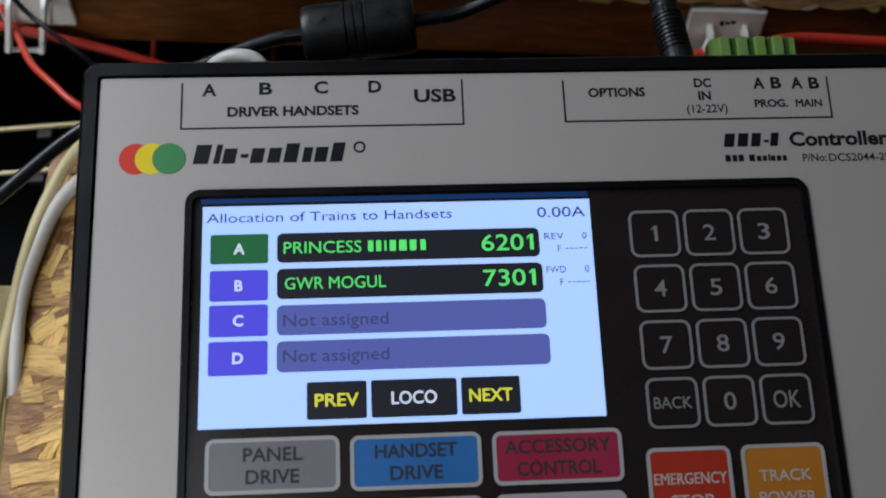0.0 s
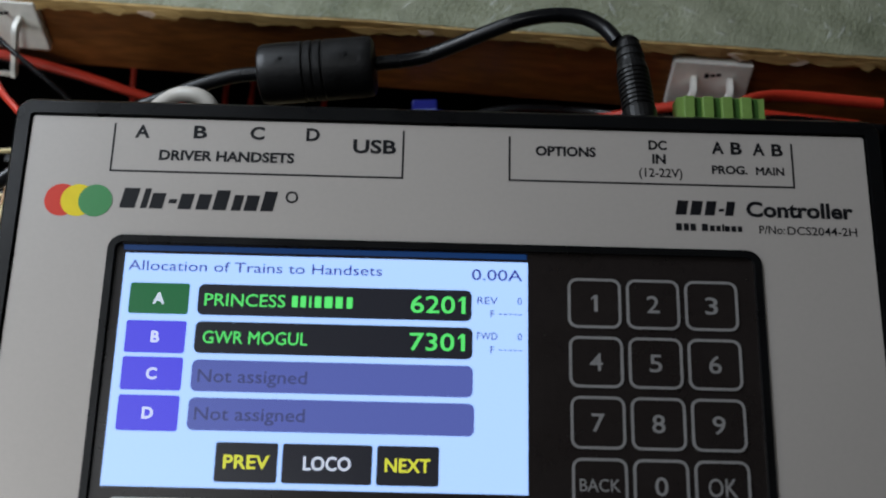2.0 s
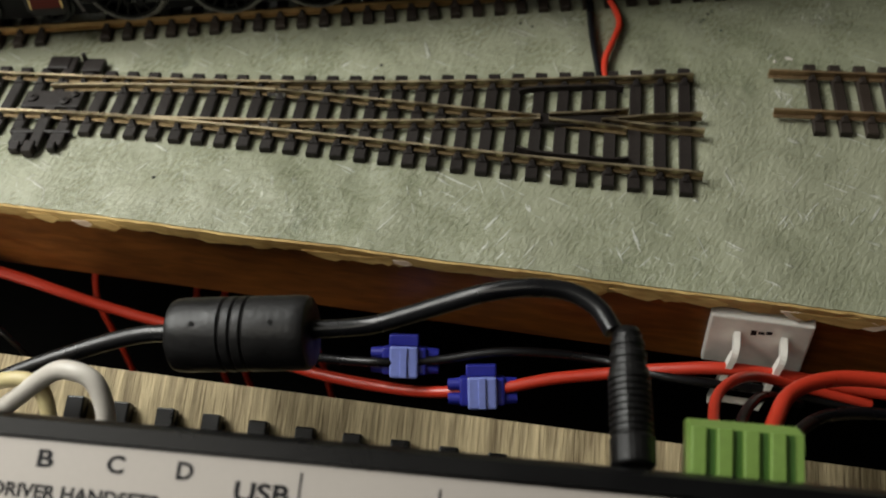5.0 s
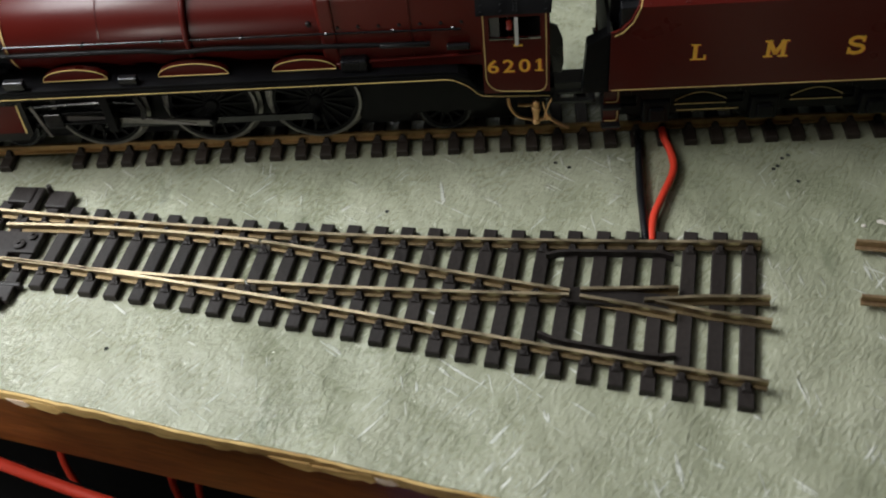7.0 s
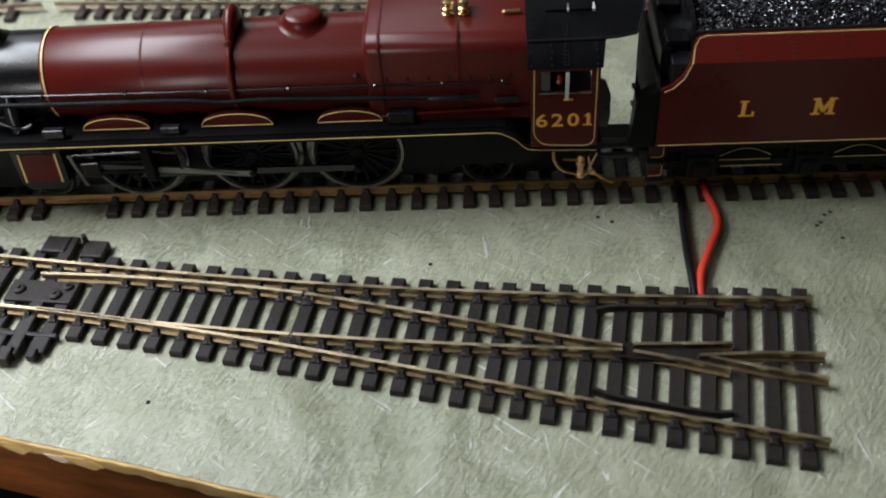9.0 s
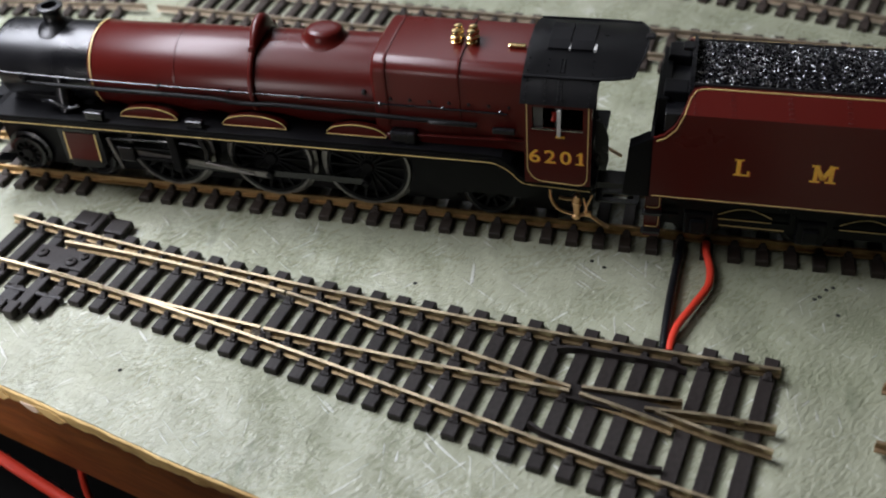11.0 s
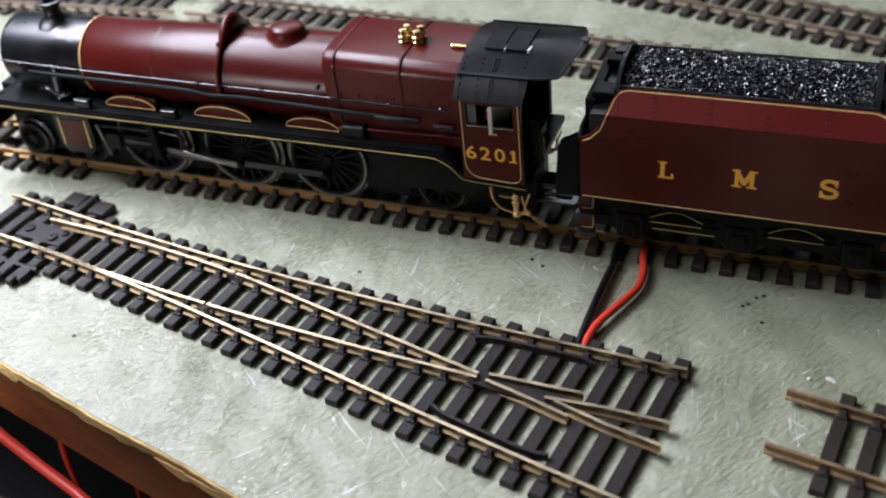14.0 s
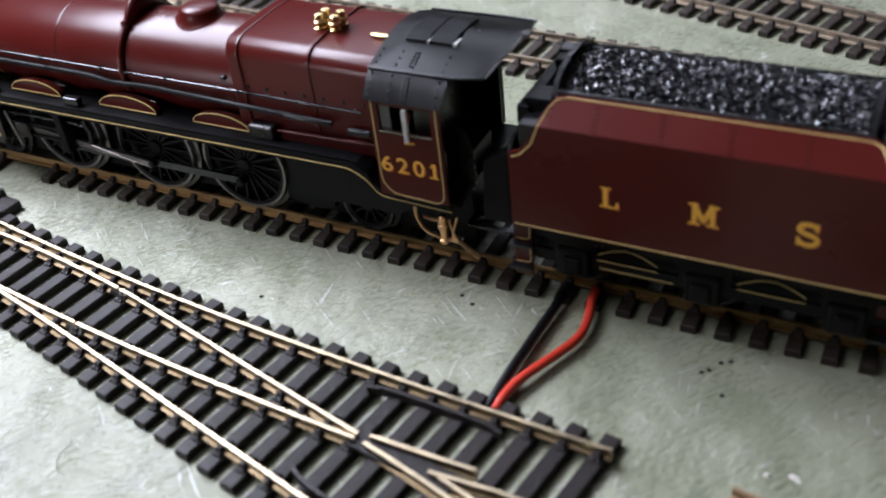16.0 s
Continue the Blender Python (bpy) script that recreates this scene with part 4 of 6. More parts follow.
def top_feed():
    """A fat casing over the boiler's top that thins to a pipe down each side."""
    loops = []
    for i in range(41):
        a = -108 + 216 * i / 40
        f = max(0.0, 1 - abs(a) / 40.0)
        f = f * f * (3 - 2 * f)
        r, reach = 0.085 + 0.13 * f, 1.28 + 0.17 * f
        way = Vector((0, math.sin(radians(a)), math.cos(radians(a))))
        c = Vector((-7.94 + 0.03 * f, 0, ZB + 0.03)) + way * reach
        loops.append([c + Vector((1, 0, 0)) * (r * math.cos(2 * math.pi * k / 14)) + way * (r * (1 + 0.55 * f) * math.sin(2 * math.pi * k / 14)) for k in range(14)])
    bm = rings(bmesh.new(), loops)
    for s in (-1, 1):
        lathe_y(bm, [(s * 0.62, 0.05), (s * 0.66, 0.11), (s * 0.78, 0.11), (s * 0.82, 0.05)], -7.94, 5.1, 12)
    return bm


part("top_feed", top_feed(), CRIMSON, loco, "dark crimson top feed with clack pipes", smooth=True)
for x in (-2.42, -2.02):
    for y in (-0.26, 0.02):
        valve = part("safety_valve", lathe_z(bmesh.new(), [(5.4, 0.15), (5.47, 0.15), (5.49, 0.11), (5.55, 0.12), (5.58, 0.15), (5.62, 0.15), (5.66, 0.11), (5.74, 0.12), (5.78, 0.1), (5.8, 0.04)], x, y, 18), BRASS, loco, "polished brass safety valve", smooth=True)
part("whistle", lathe_x(bmesh.new(), [(-1.05, 0.05, 5.46), (-1.0, 0.06, 5.46), (-0.62, 0.06, 5.46), (-0.6, 0.03, 5.46)], 12, -0.3), BRASS, loco, "brass whistle")

# pipes and handrail along the near and far sides
for s in (-1, 1):
    hand = [(-15.9, s * 1.2, 4.12), (-12.6, s * 1.27, 4.1), (-8.0, s * 1.31, 4.1), (-4.4, s * 1.36, 4.12), (-0.9, s * 1.42, 4.12)]
    part("handrail", wire(hand, 0.026, 8), BLACK_STEEL, loco, "thin black handrail")
    for x in (-15.0, -12.9, -10.7, -8.6, -6.5, -4.3, -2.6, -1.1):
        part("handrail_knob", lathe_y(bmesh.new(), [(s * 1.1, 0.03), (s * 1.33, 0.035), (s * 1.36, 0.06), (s * 1.4, 0.03)], x, 4.11, 8), BLACK_STEEL, loco)
    ejector = [(-14.9, s * 1.22, 4.02), (-14.85, s * 1.25, 3.86), (-12.5, s * 1.32, 3.86), (-9.3, s * 1.34, 3.86), (-8.3, s * 1.36, 3.78), (-7.2, s * 1.36, 3.82), (-5.6, s * 1.39, 3.8), (-4.3, s * 1.45, 3.8), (-1.7, s * 1.48, 3.76)]
    part("ejector_pipe", wire(ejector, 0.066, 10), MATT_BLACK, loco, "black ejector pipe along the boiler", smooth=True)
    part("ejector_body", lathe_x(bmesh.new(), [(-3.0, 0.05, 3.76), (-2.95, 0.07, 3.76), (-1.75, 0.07, 3.75), (-1.7, 0.04, 3.75)], 12, s * 1.48), BLACK_PAINT, loco, smooth=True)
    part("injector_valve", boxed(-1.3, -0.7, s * 1.48 - 0.07, s * 1.48 + 0.07, 3.56, 3.72, 0.04), BLACK_PAINT, loco)
    part("firebox_skirt", prism(bmesh.new(), [(-4.15, 3.05), (-0.4, 3.05), (-0.4, 3.36), (-2.2, 3.3), (-4.1, 3.2)], lambda a, b, d: (a, s * (1.3 + d), b), 0.12), CRIMSON, loco, "crimson ledge along the firebox foot")
    part("firebox_pipe", wire([(-4.2, s * 1.42, 3.2), (-3.6, s * 1.45, 3.27), (-2.0, s * 1.45, 3.32), (-0.4, s * 1.45, 3.36)], 0.035, 8), CRIMSON, loco)


def running_plate():
    """Footplate with its valance, dropping in a curve to the foot of the cab."""
    bm = bmesh.new()
    top = [(-17.2, 2.5), (-16.75, 2.62), (-16.4, 2.95), (-16.1, 3.02), (-1.35, 3.06), (-1.05, 3.02), (-0.8, 2.85), (-0.62, 2.6), (-0.45, 2.45), (-0.2, 2.4), (1.32, 2.38)]
    loops = [[(x, -1.76, z - 0.16), (x, 1.76, z - 0.16), (x, 1.76, z), (x, -1.76, z)] for x, z in top]
    return rings(bm, loops)


part("running_plate", running_plate(), MATT_BLACK, loco, "black running plate")


def valance(s):
    bm = bmesh.new()
    out = [(-16.45, 2.35), (-16.35, 2.72), (-1.3, 2.76), (-1.0, 2.7), (-0.82, 2.5), (-0.68, 2.3), (-0.5, 2.18), (1.3, 2.1), (1.3, 2.3), (-0.35, 2.38), (-0.62, 2.52), (-0.8, 2.8), (-1.1, 2.98), (-16.2, 2.92), (-16.6, 2.6), (-17.2, 2.4), (-17.2, 2.3)]
    return prism(bm, out, lambda a, b, d: (a, s * (1.74 + d), b), 0.05)


for s in (-1, 1):
    part("valance", valance(s), MATT_BLACK, loco)
    gold = bent([(-16.4, s * 1.8, 2.4), (-16.25, s * 1.8, 2.8), (-1.2, s * 1.8, 2.84), (-0.78, s * 1.8, 2.62), (-0.5, s * 1.8, 2.25), (1.28, s * 1.8, 2.18)], 0.3)
    part("lining", sweep(bmesh.new(), gold, flat_shape(0.02, 0.017)), GOLD, loco, "thin gold lining")


def splasher(x, w, h, s, y0=1.22):
    bm = bmesh.new()
    n = 14
    arc = [(x + w * math.cos(math.pi * i / n), 2.98 + h * math.sin(math.pi * i / n)) for i in range(n + 1)]
    return prism(bm, arc, lambda a, b, d: (a, s * (y0 + d), b + 0.1), 1.42 - y0), arc


for x, w, h in ((-11.2, 0.88, 0.34), (-8.0, 0.94, 0.36), (-5.05, 0.84, 0.33)):
    for s in (-1, 1):
        bm, arc = splasher(x, w, h, s)
        sp = part("splasher", bm, CRIMSON, loco, "crimson wheel splasher")
        edge = [(a, s * 1.43, b + 0.11) for a, b in arc] + [(arc[0][0], s * 1.43, arc[0][1] + 0.11)]
        part("lining", sweep(bmesh.new(), edge, [(-0.009, -0.012), (0.009, -0.012), (0.009, 0.012), (-0.009, 0.012)], (0, 1, 0)), GOLD, sp, "gold rim")


def wheel_rim(y, r, s):
    bm = bmesh.new()
    prof = [(s * (y - 0.22), r + 0.09), (s * (y - 0.16), r + 0.1), (s * (y - 0.13), r), (s * y, r - 0.03), (s * y, r - 0.1), (s * (y - 0.22), r - 0.12)]
    rows = [circle((0, a, 0), (1, 0, 0), (0, 0, 1), q, 40) for a, q in prof]
    return rings(bm, rows + rows[:1], caps=False)


def wheel_felloe(y, r, s):
    outer = [(s * (y - 0.02), r - 0.1), (s * (y - 0.02), r - 0.2), (s * (y - 0.16), r - 0.2), (s * (y - 0.16), r - 0.1)]
    rows = [circle((0, a, 0), (1, 0, 0), (0, 0, 1), q, 40) for a, q in outer]
    return rings(bmesh.new(), rows + rows[:1], caps=False)


SPOKES = {}


def spoke_mesh(y, r, s):
    if (y, r, s) not in SPOKES:
        bm = sweep(bmesh.new(), [(0.15, s * (y - 0.09), 0), (r - 0.16, s * (y - 0.08), 0)], [(-0.035, -0.035), (0.035, -0.035), (0.035, 0.035), (-0.035, 0.035)], (0, 1, 0))
        bmesh.ops.scale(bm, vec=(U, U, U), verts=bm.verts)
        bmesh.ops.recalc_face_normals(bm, faces=bm.faces)
        SPOKES[y, r, s] = bpy.data.meshes.new("spoke")
        bm.to_mesh(SPOKES[y, r, s])
        bm.free()
    return SPOKES[y, r, s]


def wheel(parent, x, r, s, spokes, y=1.0, name="driving_wheel", tyre=TYRE):
    w = new(name)
    w.empty_display_size = 0.01
    w.parent, w.matrix_basis = parent, at(x, 0, 0.42 + r)
    part("tyre", wheel_rim(y, r, s), tyre, w, "dull steel tyre", smooth=True)
    part("felloe", wheel_felloe(y, r, s), MATT_BLACK, w)
    part("hub", rings(bmesh.new(), [circle((0, s * a, 0), (1, 0, 0), (0, 0, 1), q, 20) for a, q in ((y - 0.2, 0.2), (y - 0.02, 0.2), (y + 0.02, 0.16))]), MATT_BLACK, w)
    for i in range(spokes):
        piece("spoke", spoke_mesh(y, r, s), MATT_BLACK, w, m=at(0, 0, 0, 0, 360 * i / spokes, 0))
    return w


for x in (-5.05, -7.95, -11.15):
    for s in (-1, 1):
        wheel(loco, x, 1.29, s, 18)
for x, r in ((-1.55, 0.74), (-13.75, 0.6), (-16.15, 0.6)):
    for s in (-1, 1):
        wheel(loco, x, r, s, 10, 0.9, "carrying_wheel", BLACK_STEEL)
# black frame reaches low to imitate the shade between the wheels
part("frame", boxed(-16.9, 1.2, -0.62, 0.62, 0.55, 2.9), MATT_BLACK, loco, "black main frame, lowered to stand in for the shade below")
for s in (-1, 1):
    part("trailing_frame", prism(bmesh.new(), [(-3.5, 2.85), (-3.3, 1.6), (-2.6, 1.25), (-2.0, 1.35), (-1.1, 1.35), (-0.5, 1.3), (0.0, 1.7), (1.2, 1.9), (1.2, 2.4), (-0.6, 2.5), (-1.2, 2.85)], lambda a, b, d: (a, s * (1.06 + d), b), 0.14), MATT_BLACK, loco, "black frame over the trailing wheels")
    part("ashpan", prism(bmesh.new(), [(-4.0, 2.8), (-3.9, 0.95), (-3.0, 0.75), (-2.5, 0.9), (-2.5, 2.8)], lambda a, b, d: (a, s * (0.6 + d), b), 0.3), MATT_BLACK, loco)
for s in (-1, 1):
    part("coupling_rod", sweep(bmesh.new(), [(-11.15, s * 1.16, 1.35), (-7.95, s * 1.16, 1.35), (-5.05, s * 1.16, 1.35)], [(-0.04, -0.1), (0.04, -0.1), (0.04, 0.1), (-0.04, 0.1)]), BLACK_STEEL, loco, "dark steel coupling rod")
    part("connecting_rod", sweep(bmesh.new(), [(-7.95, s * 1.28, 1.35), (-12.2, s * 1.3, 1.78)], [(-0.04, -0.09), (0.04, -0.09), (0.04, 0.09), (-0.04, 0.09)]), TYRE, loco, "steel connecting rod")
    for x in (-11.15, -7.95, -5.05):
        part("crank_pin", lathe_y(bmesh.new(), [(s * 1.05, 0.12), (s * 1.3, 0.12), (s * 1.33, 0.07)], x, 1.35, 12), MATT_BLACK, loco)
    # slide bars, crosshead and valve gear ahead of the driving wheels
    for z in (1.62, 1.98):
        part("slide_bar", boxed(-13.1, -10.5, s * 1.38 - 0.05, s * 1.38 + 0.05, z - 0.04, z + 0.04, 0.01), MATT_BLACK, loco)
    part("crosshead", boxed(-12.5, -12.0, s * 1.4 - 0.12, s * 1.4 + 0.12, 1.55, 2.05, 0.04), BLACK_STEEL, loco)
    part("radius_rod", wire([(-12.9, s * 1.42, 2.25), (-10.9, s * 1.42, 2.32), (-9.7, s * 1.36, 2.2)], 0.05, 8), BLACK_STEEL, loco)
    part("combination_lever", sweep(bmesh.new(), [(-12.75, s * 1.45, 2.3), (-12.62, s * 1.47, 1.75), (-12.5, s * 1.47, 1.25)], [(-0.03, -0.05), (0.03, -0.05), (0.03, 0.05), (-0.03, 0.05)], (1, 0, 0)), TYRE, loco)
    part("expansion_link", sweep(bmesh.new(), [(-9.8, s * 1.42, 2.45), (-9.66, s * 1.44, 2.1), (-9.74, s * 1.44, 1.7)], [(-0.04, -0.07), (0.04, -0.07), (0.04, 0.07), (-0.04, 0.07)], (1, 0, 0)), BLACK_STEEL, loco)
    part("eccentric_rod", wire([(-9.74, s * 1.46, 1.74), (-8.35, s * 1.4, 1.42)], 0.035, 8), TYRE, loco, "thin steel eccentric rod")
    part("motion_bracket", boxed(-10.75, -10.5, s * 1.2 - 0.12, s * 1.2 + 0.4, 1.4, 2.75, 0.03) if s > 0 else boxed(-10.75, -10.5, -1.6, -1.08, 1.4, 2.75, 0.03), MATT_BLACK, loco)
    # the cylinder, a crimson block lined in gold
    cyl = part("cylinder", prism(bmesh.new(), [(-14.2, 2.7), (-12.85, 2.7), (-12.9, 1.5), (-13.1, 1.28), (-14.0, 1.28), (-14.2, 1.5)], lambda a, b, d: (a, s * (1.05 + d), b), 0.58), BLACK_PAINT, loco, "black cylinder block")
    part("cylinder_side", prism(bmesh.new(), [(-14.0, 2.5), (-13.0, 2.5), (-13.06, 1.57), (-14.06, 1.57)], lambda a, b, d: (a, s * (1.632 + d), b), 0.02), CRIMSON, cyl, "crimson side panel")
    for x0, x1, x2, x3 in ((-14.02, -13.97, -14.03, -14.08), (-13.03, -12.98, -13.04, -13.09)):
        part("lining", prism(bmesh.new(), [(x0, 2.52), (x1, 2.52), (x2, 1.55), (x3, 1.55)], lambda a, b, d: (a, s * (1.654 + d), b), 0.006), GOLD, cyl)
    part("steam_pipe", wire([(-13.9, s * 1.05, 4.0), (-13.9, s * 1.2, 3.5), (-13.85, s * 1.3, 3.05)], 0.2, 12), BLACK_PAINT, loco, smooth=True)
    part("lubricator", boxed(-13.05, -12.5, s * 1.62 - 0.12, s * 1.62 + 0.08, 3.06, 3.32, 0.03), BLACK_STEEL, loco)
    part("lubricator", boxed(-9.95, -9.45, s * 1.6 - 0.1, s * 1.6 + 0.1, 3.06, 3.27, 0.03), BLACK_STEEL, loco)
    part("sand_pipe", wire([(-14.6, s * 1.3, 3.3), (-14.2, s * 1.42, 3.38), (-13.7, s * 1.42, 3.2), (-13.4, s * 1.35, 3.28)], 0.055, 8), BLACK_STEEL, loco)
    part("sand_box", boxed(-4.05, -3.35, s * 1.42 - 0.2, s * 1.42 + 0.2, 3.05, 3.42, 0.06), BLACK_PAINT, loco)
    part("front_step", boxed(-16.7, -16.2, s * 1.5 - 0.2, s * 1.5 + 0.2, 1.2, 1.28), BLACK_PAINT, loco)
    part("buffer", rings(bmesh.new(), [circle((x, s * 1.15, 2.0), (0, 1, 0), (0, 0, 1), r, 20) for x, r in ((-17.2, 0.22), (-17.6, 0.18), (-17.75, 0.18), (-17.78, 0.32), (-17.84, 0.3))]), BLACK_STEEL, loco)
    part("injector_pipe", wire([(0.2, s * 1.5, 2.15), (0.22, s * 1.54, 1.7), (0.42, s * 1.57, 1.38), (0.75, s * 1.58, 1.25), (1.1, s * 1.58, 1.22)], 0.045, 8), COPPER, loco, "bent copper injector pipe", smooth=True)
    part("injector_pipe", wire([(0.95, s * 1.6, 1.25), (1.25, s * 1.62, 1.28), (1.5, s * 1.63, 1.12), (1.78, s * 1.64, 0.95)], 0.05, 8), COPPER, loco, smooth=True)
    part("injector", lathe_z(bmesh.new(), [(1.12, 0.06), (1.16, 0.12), (1.26, 0.12), (1.28, 0.09), (1.55, 0.09), (1.57, 0.13), (1.68, 0.13), (1.7, 0.1), (1.88, 0.1), (1.92, 0.05)], 0.92, s * 1.6, 14), COPPER, loco, "copper-coloured injector", smooth=True)
    part("injector_pipe", wire([(0.45, s * 1.6, 1.78), (0.7, s * 1.61, 1.76), (1.0, s * 1.62, 1.8)], 0.05, 8), COPPER, loco, smooth=True)
    part("injector_pipe", wire([(1.12, s * 1.62, 1.25), (1.2, s * 1.63, 1.6), (1.32, s * 1.63, 1.95)], 0.028, 6), COPPER, loco, smooth=True)
    part("injector_pipe", wire([(1.28, s * 1.62, 1.3), (1.18, s * 1.64, 1.5), (1.1, s * 1.64, 1.85)], 0.025, 6), COPPER, loco, smooth=True)
    part("delivery_valve", boxed(1.16, 1.32, s * 1.62 - 0.06, s * 1.62 + 0.06, 1.24, 1.4, 0.03), COPPER, loco)
part("buffer_beam", boxed(-17.22, -17.1, -1.7, 1.7, 1.55, 2.5, 0.02), BLACK_PAINT, loco)
part("smokebox_saddle", boxed(-15.8, -13.2, -0.9, 0.9, 2.6, 3.3, 0.1), BLACK_PAINT, loco)
for s in (-1, 1):
    part("lamp_iron", boxed(-16.95, -16.9, s * 1.0 - 0.04, s * 1.0 + 0.04, 2.5, 2.95), BLACK_STEEL, loco)
part("cylinder_cover", prism(bmesh.new(), [(-17.1, 2.52), (-15.7, 3.1), (-15.7, 2.6)], lambda a, b, d: (a, -0.9 + d, b), 1.8), BLACK_PAINT, loco)


# the cab
def cab_side(s):
    bm = bmesh.new()
    y0, y1 = sorted((s * 1.79, s * 1.87))
    # far side shortened to fit the camera's view, windowless to keep light out
    if s > 0:
        return box(bm, -0.4, 1.0, y0, y1, 2.4, 4.85)
    for x0, x1, z0, z1 in ((-0.4, 1.28, 2.4, 4.08), (-0.4, -0.2, 4.08, 4.85), (1.06, 1.28, 4.08, 4.85), (-0.2, 1.06, 4.7, 4.85)):
        box(bm, x0, x1, y0, y1, z0, z1)
    return bm


for s in (-1, 1):
    side = part("cab_side", cab_side(s), CRIMSON, loco, "crimson cab side, windowed on the near side only")
    y = s * 1.876
    rear = 1.2 if s < 0 else 0.92
    path = bent([(-0.33, y, 4.84), (-0.33, y, 2.75), (-0.1, y, 2.47), (rear, y, 2.4), (rear, y, 4.84)], 0.3)
    part("lining", sweep(bmesh.new(), path, [(-0.012, -0.006), (0.012, -0.006), (0.012, 0.006), (-0.012, 0.006)], (0, 1, 0)), GOLD, side)
    if s > 0:
        continue
    part("window_sill", boxed(-0.2, 1.06, s * 1.88 - 0.03, s * 1.88 + 0.03, 4.07, 4.1), STEEL, side)
    part("window_pane", boxed(-0.18, 0.06, s * 1.8 - 0.01, s * 1.8 + 0.01, 4.1, 4.7), CAB_GREY, side, "pale cab window pane")
    part("wind_shield", boxed(0.43, 0.52, s * 1.9 - 0.05, s * 1.9 + 0.05, 3.92, 4.68), GLASS_WHITE, side, "clear plastic wind shield edge")
    part("bracket", boxed(0.4, 0.62, s * 1.89 - 0.02, s * 1.89 + 0.02, 3.86, 3.9), LETTER_GOLD, side)
part("cab_door", prism(bmesh.new(), [(1.3, 4.0), (1.5, 3.9), (1.64, 3.5), (1.66, 2.75), (1.6, 2.45), (1.3, 2.5)], lambda a, b, d: (a, -1.2 + d, b), 0.06), BLACK_PAINT, loco, "black cab door placed to fit the camera's view")
# black plates added to darken the cab and block light under the roof
for s in (-1, 1):
    inner = bmesh.new()
    y0, y1 = sorted((s * (1.77 if s < 0 else 1.7), s * 1.788))
    for x0, x1, z0, z1 in ((-0.32, 1.27 if s < 0 else 0.98, 2.4, 4.06 if s < 0 else 5.0), (-0.32, -0.2, 4.06, 4.88), (0.8, 0.98, 4.06, 4.88) if s > 0 else (1.08, 1.27, 4.06, 4.88), (-0.2, 0.9, 4.72, 4.88)):
        box(inner, x0, x1, y0, y1, z0, z1)
    part("cab_dark_plate", inner, BLACK_PAINT, loco, "added black plate darkening the cab's inside")
part("cab_front", prism(bmesh.new(), [(-1.79, 2.4), (1.79, 2.4), (1.79, 4.86), (1.42, 5.26), (0.6, 5.52), (-0.6, 5.52), (-1.42, 5.26), (-1.79, 4.86)], lambda a, b, d: (-0.4 + d, a, b), 0.08), BLACK_PAINT, loco)
part("cab_floor", boxed(-0.4, 1.4, -1.75, 1.75, 2.25, 2.4), MATT_BLACK, loco)
part("backhead", rings(bmesh.new(), [firebox_section(-0.32, 1.2, 5.0, 2.4), firebox_section(0.25, 1.15, 4.8, 2.4)]), BLACK_PAINT, loco, "black boiler backhead")
part("regulator_handle", wire([(0.28, -1.56, 4.13), (0.31, -1.53, 4.25), (0.28, -1.5, 4.37)], 0.075, 8), RED_HANDLE, loco, "red regulator handle")
part("gauge", lathe_x(bmesh.new(), [(0.24, 0.14, 4.5), (0.33, 0.14, 4.5)], 16, 0.6), BRASS, loco)
part("seat", boxed(0.5, 1.0, -1.7, -1.2, 2.4, 3.4, 0.04), BLACK_PAINT, loco)


def cab_roof():
    """A curved roof that reaches back over the footplate; its lower sides stop at the cab."""
    prof = [(-1.92, 4.8), (-1.73, 5.05), (-1.5, 5.3), (-1.46, 5.33), (-1.36, 5.375), (-0.9, 5.54), (-0.5, 5.64), (0.0, 5.69)]
    prof = prof + [(-y, z) for y, z in prof[-2::-1]]
    rear = [1.33, 1.36, 1.4, 1.45, 2.16, 2.3, 2.4, 2.42]
    rear = rear + rear[-2::-1]
    bm = bmesh.new()
    loops = []
    for k in range(7):
        t = k / 6
        loops.append([(-0.5 + (r + 0.5) * t, y, z) for (y, z), r in zip(prof, rear)])
    rings(bm, loops, caps=False, close=False)
    bmesh.ops.solidify(bm, geom=bm.faces[:], thickness=0.06)
    return bm


roof = part("cab_roof", cab_roof(), BLACK_PAINT, loco, "satin black curved cab roof", smooth=True)
for s in (-1, 1):
    part("rain_strip", wire([(-0.48, s * 1.49, 5.34), (1.38, s * 1.48, 5.35), (2.14, s * 1.37, 5.39)], 0.035, 8, 4), BLACK_PAINT, roof)
for x0, x1 in ((0.0, 0.52), (0.56, 1.12)):
    hatch = part("roof_hatch", rings(bmesh.new(), [[(x, y, z) for x, y, z in ((x0, yy, zz), (x1, yy, zz), (x1, yy, zz + 0.06), (x0, yy, zz + 0.06))] for yy, zz in ((-0.64, 5.605), (-0.5, 5.635), (-0.3, 5.668), (0.3, 5.668), (0.5, 5.635), (0.64, 5.605))]), MATT_BLACK, roof, "sliding roof ventilator")
for x0, x1 in ((0.525, 0.555), (1.13, 1.2)):
    part("roof_gap", boxed(x0, x1, -0.66, -0.36, 5.58, 5.67), GLASS_WHITE, roof, "pale slit of the open ventilator")
part("roof_hook", boxed(2.34, 2.56, 0.0, 0.24, 5.67, 5.74, 0.02), BLACK_PAINT, roof)
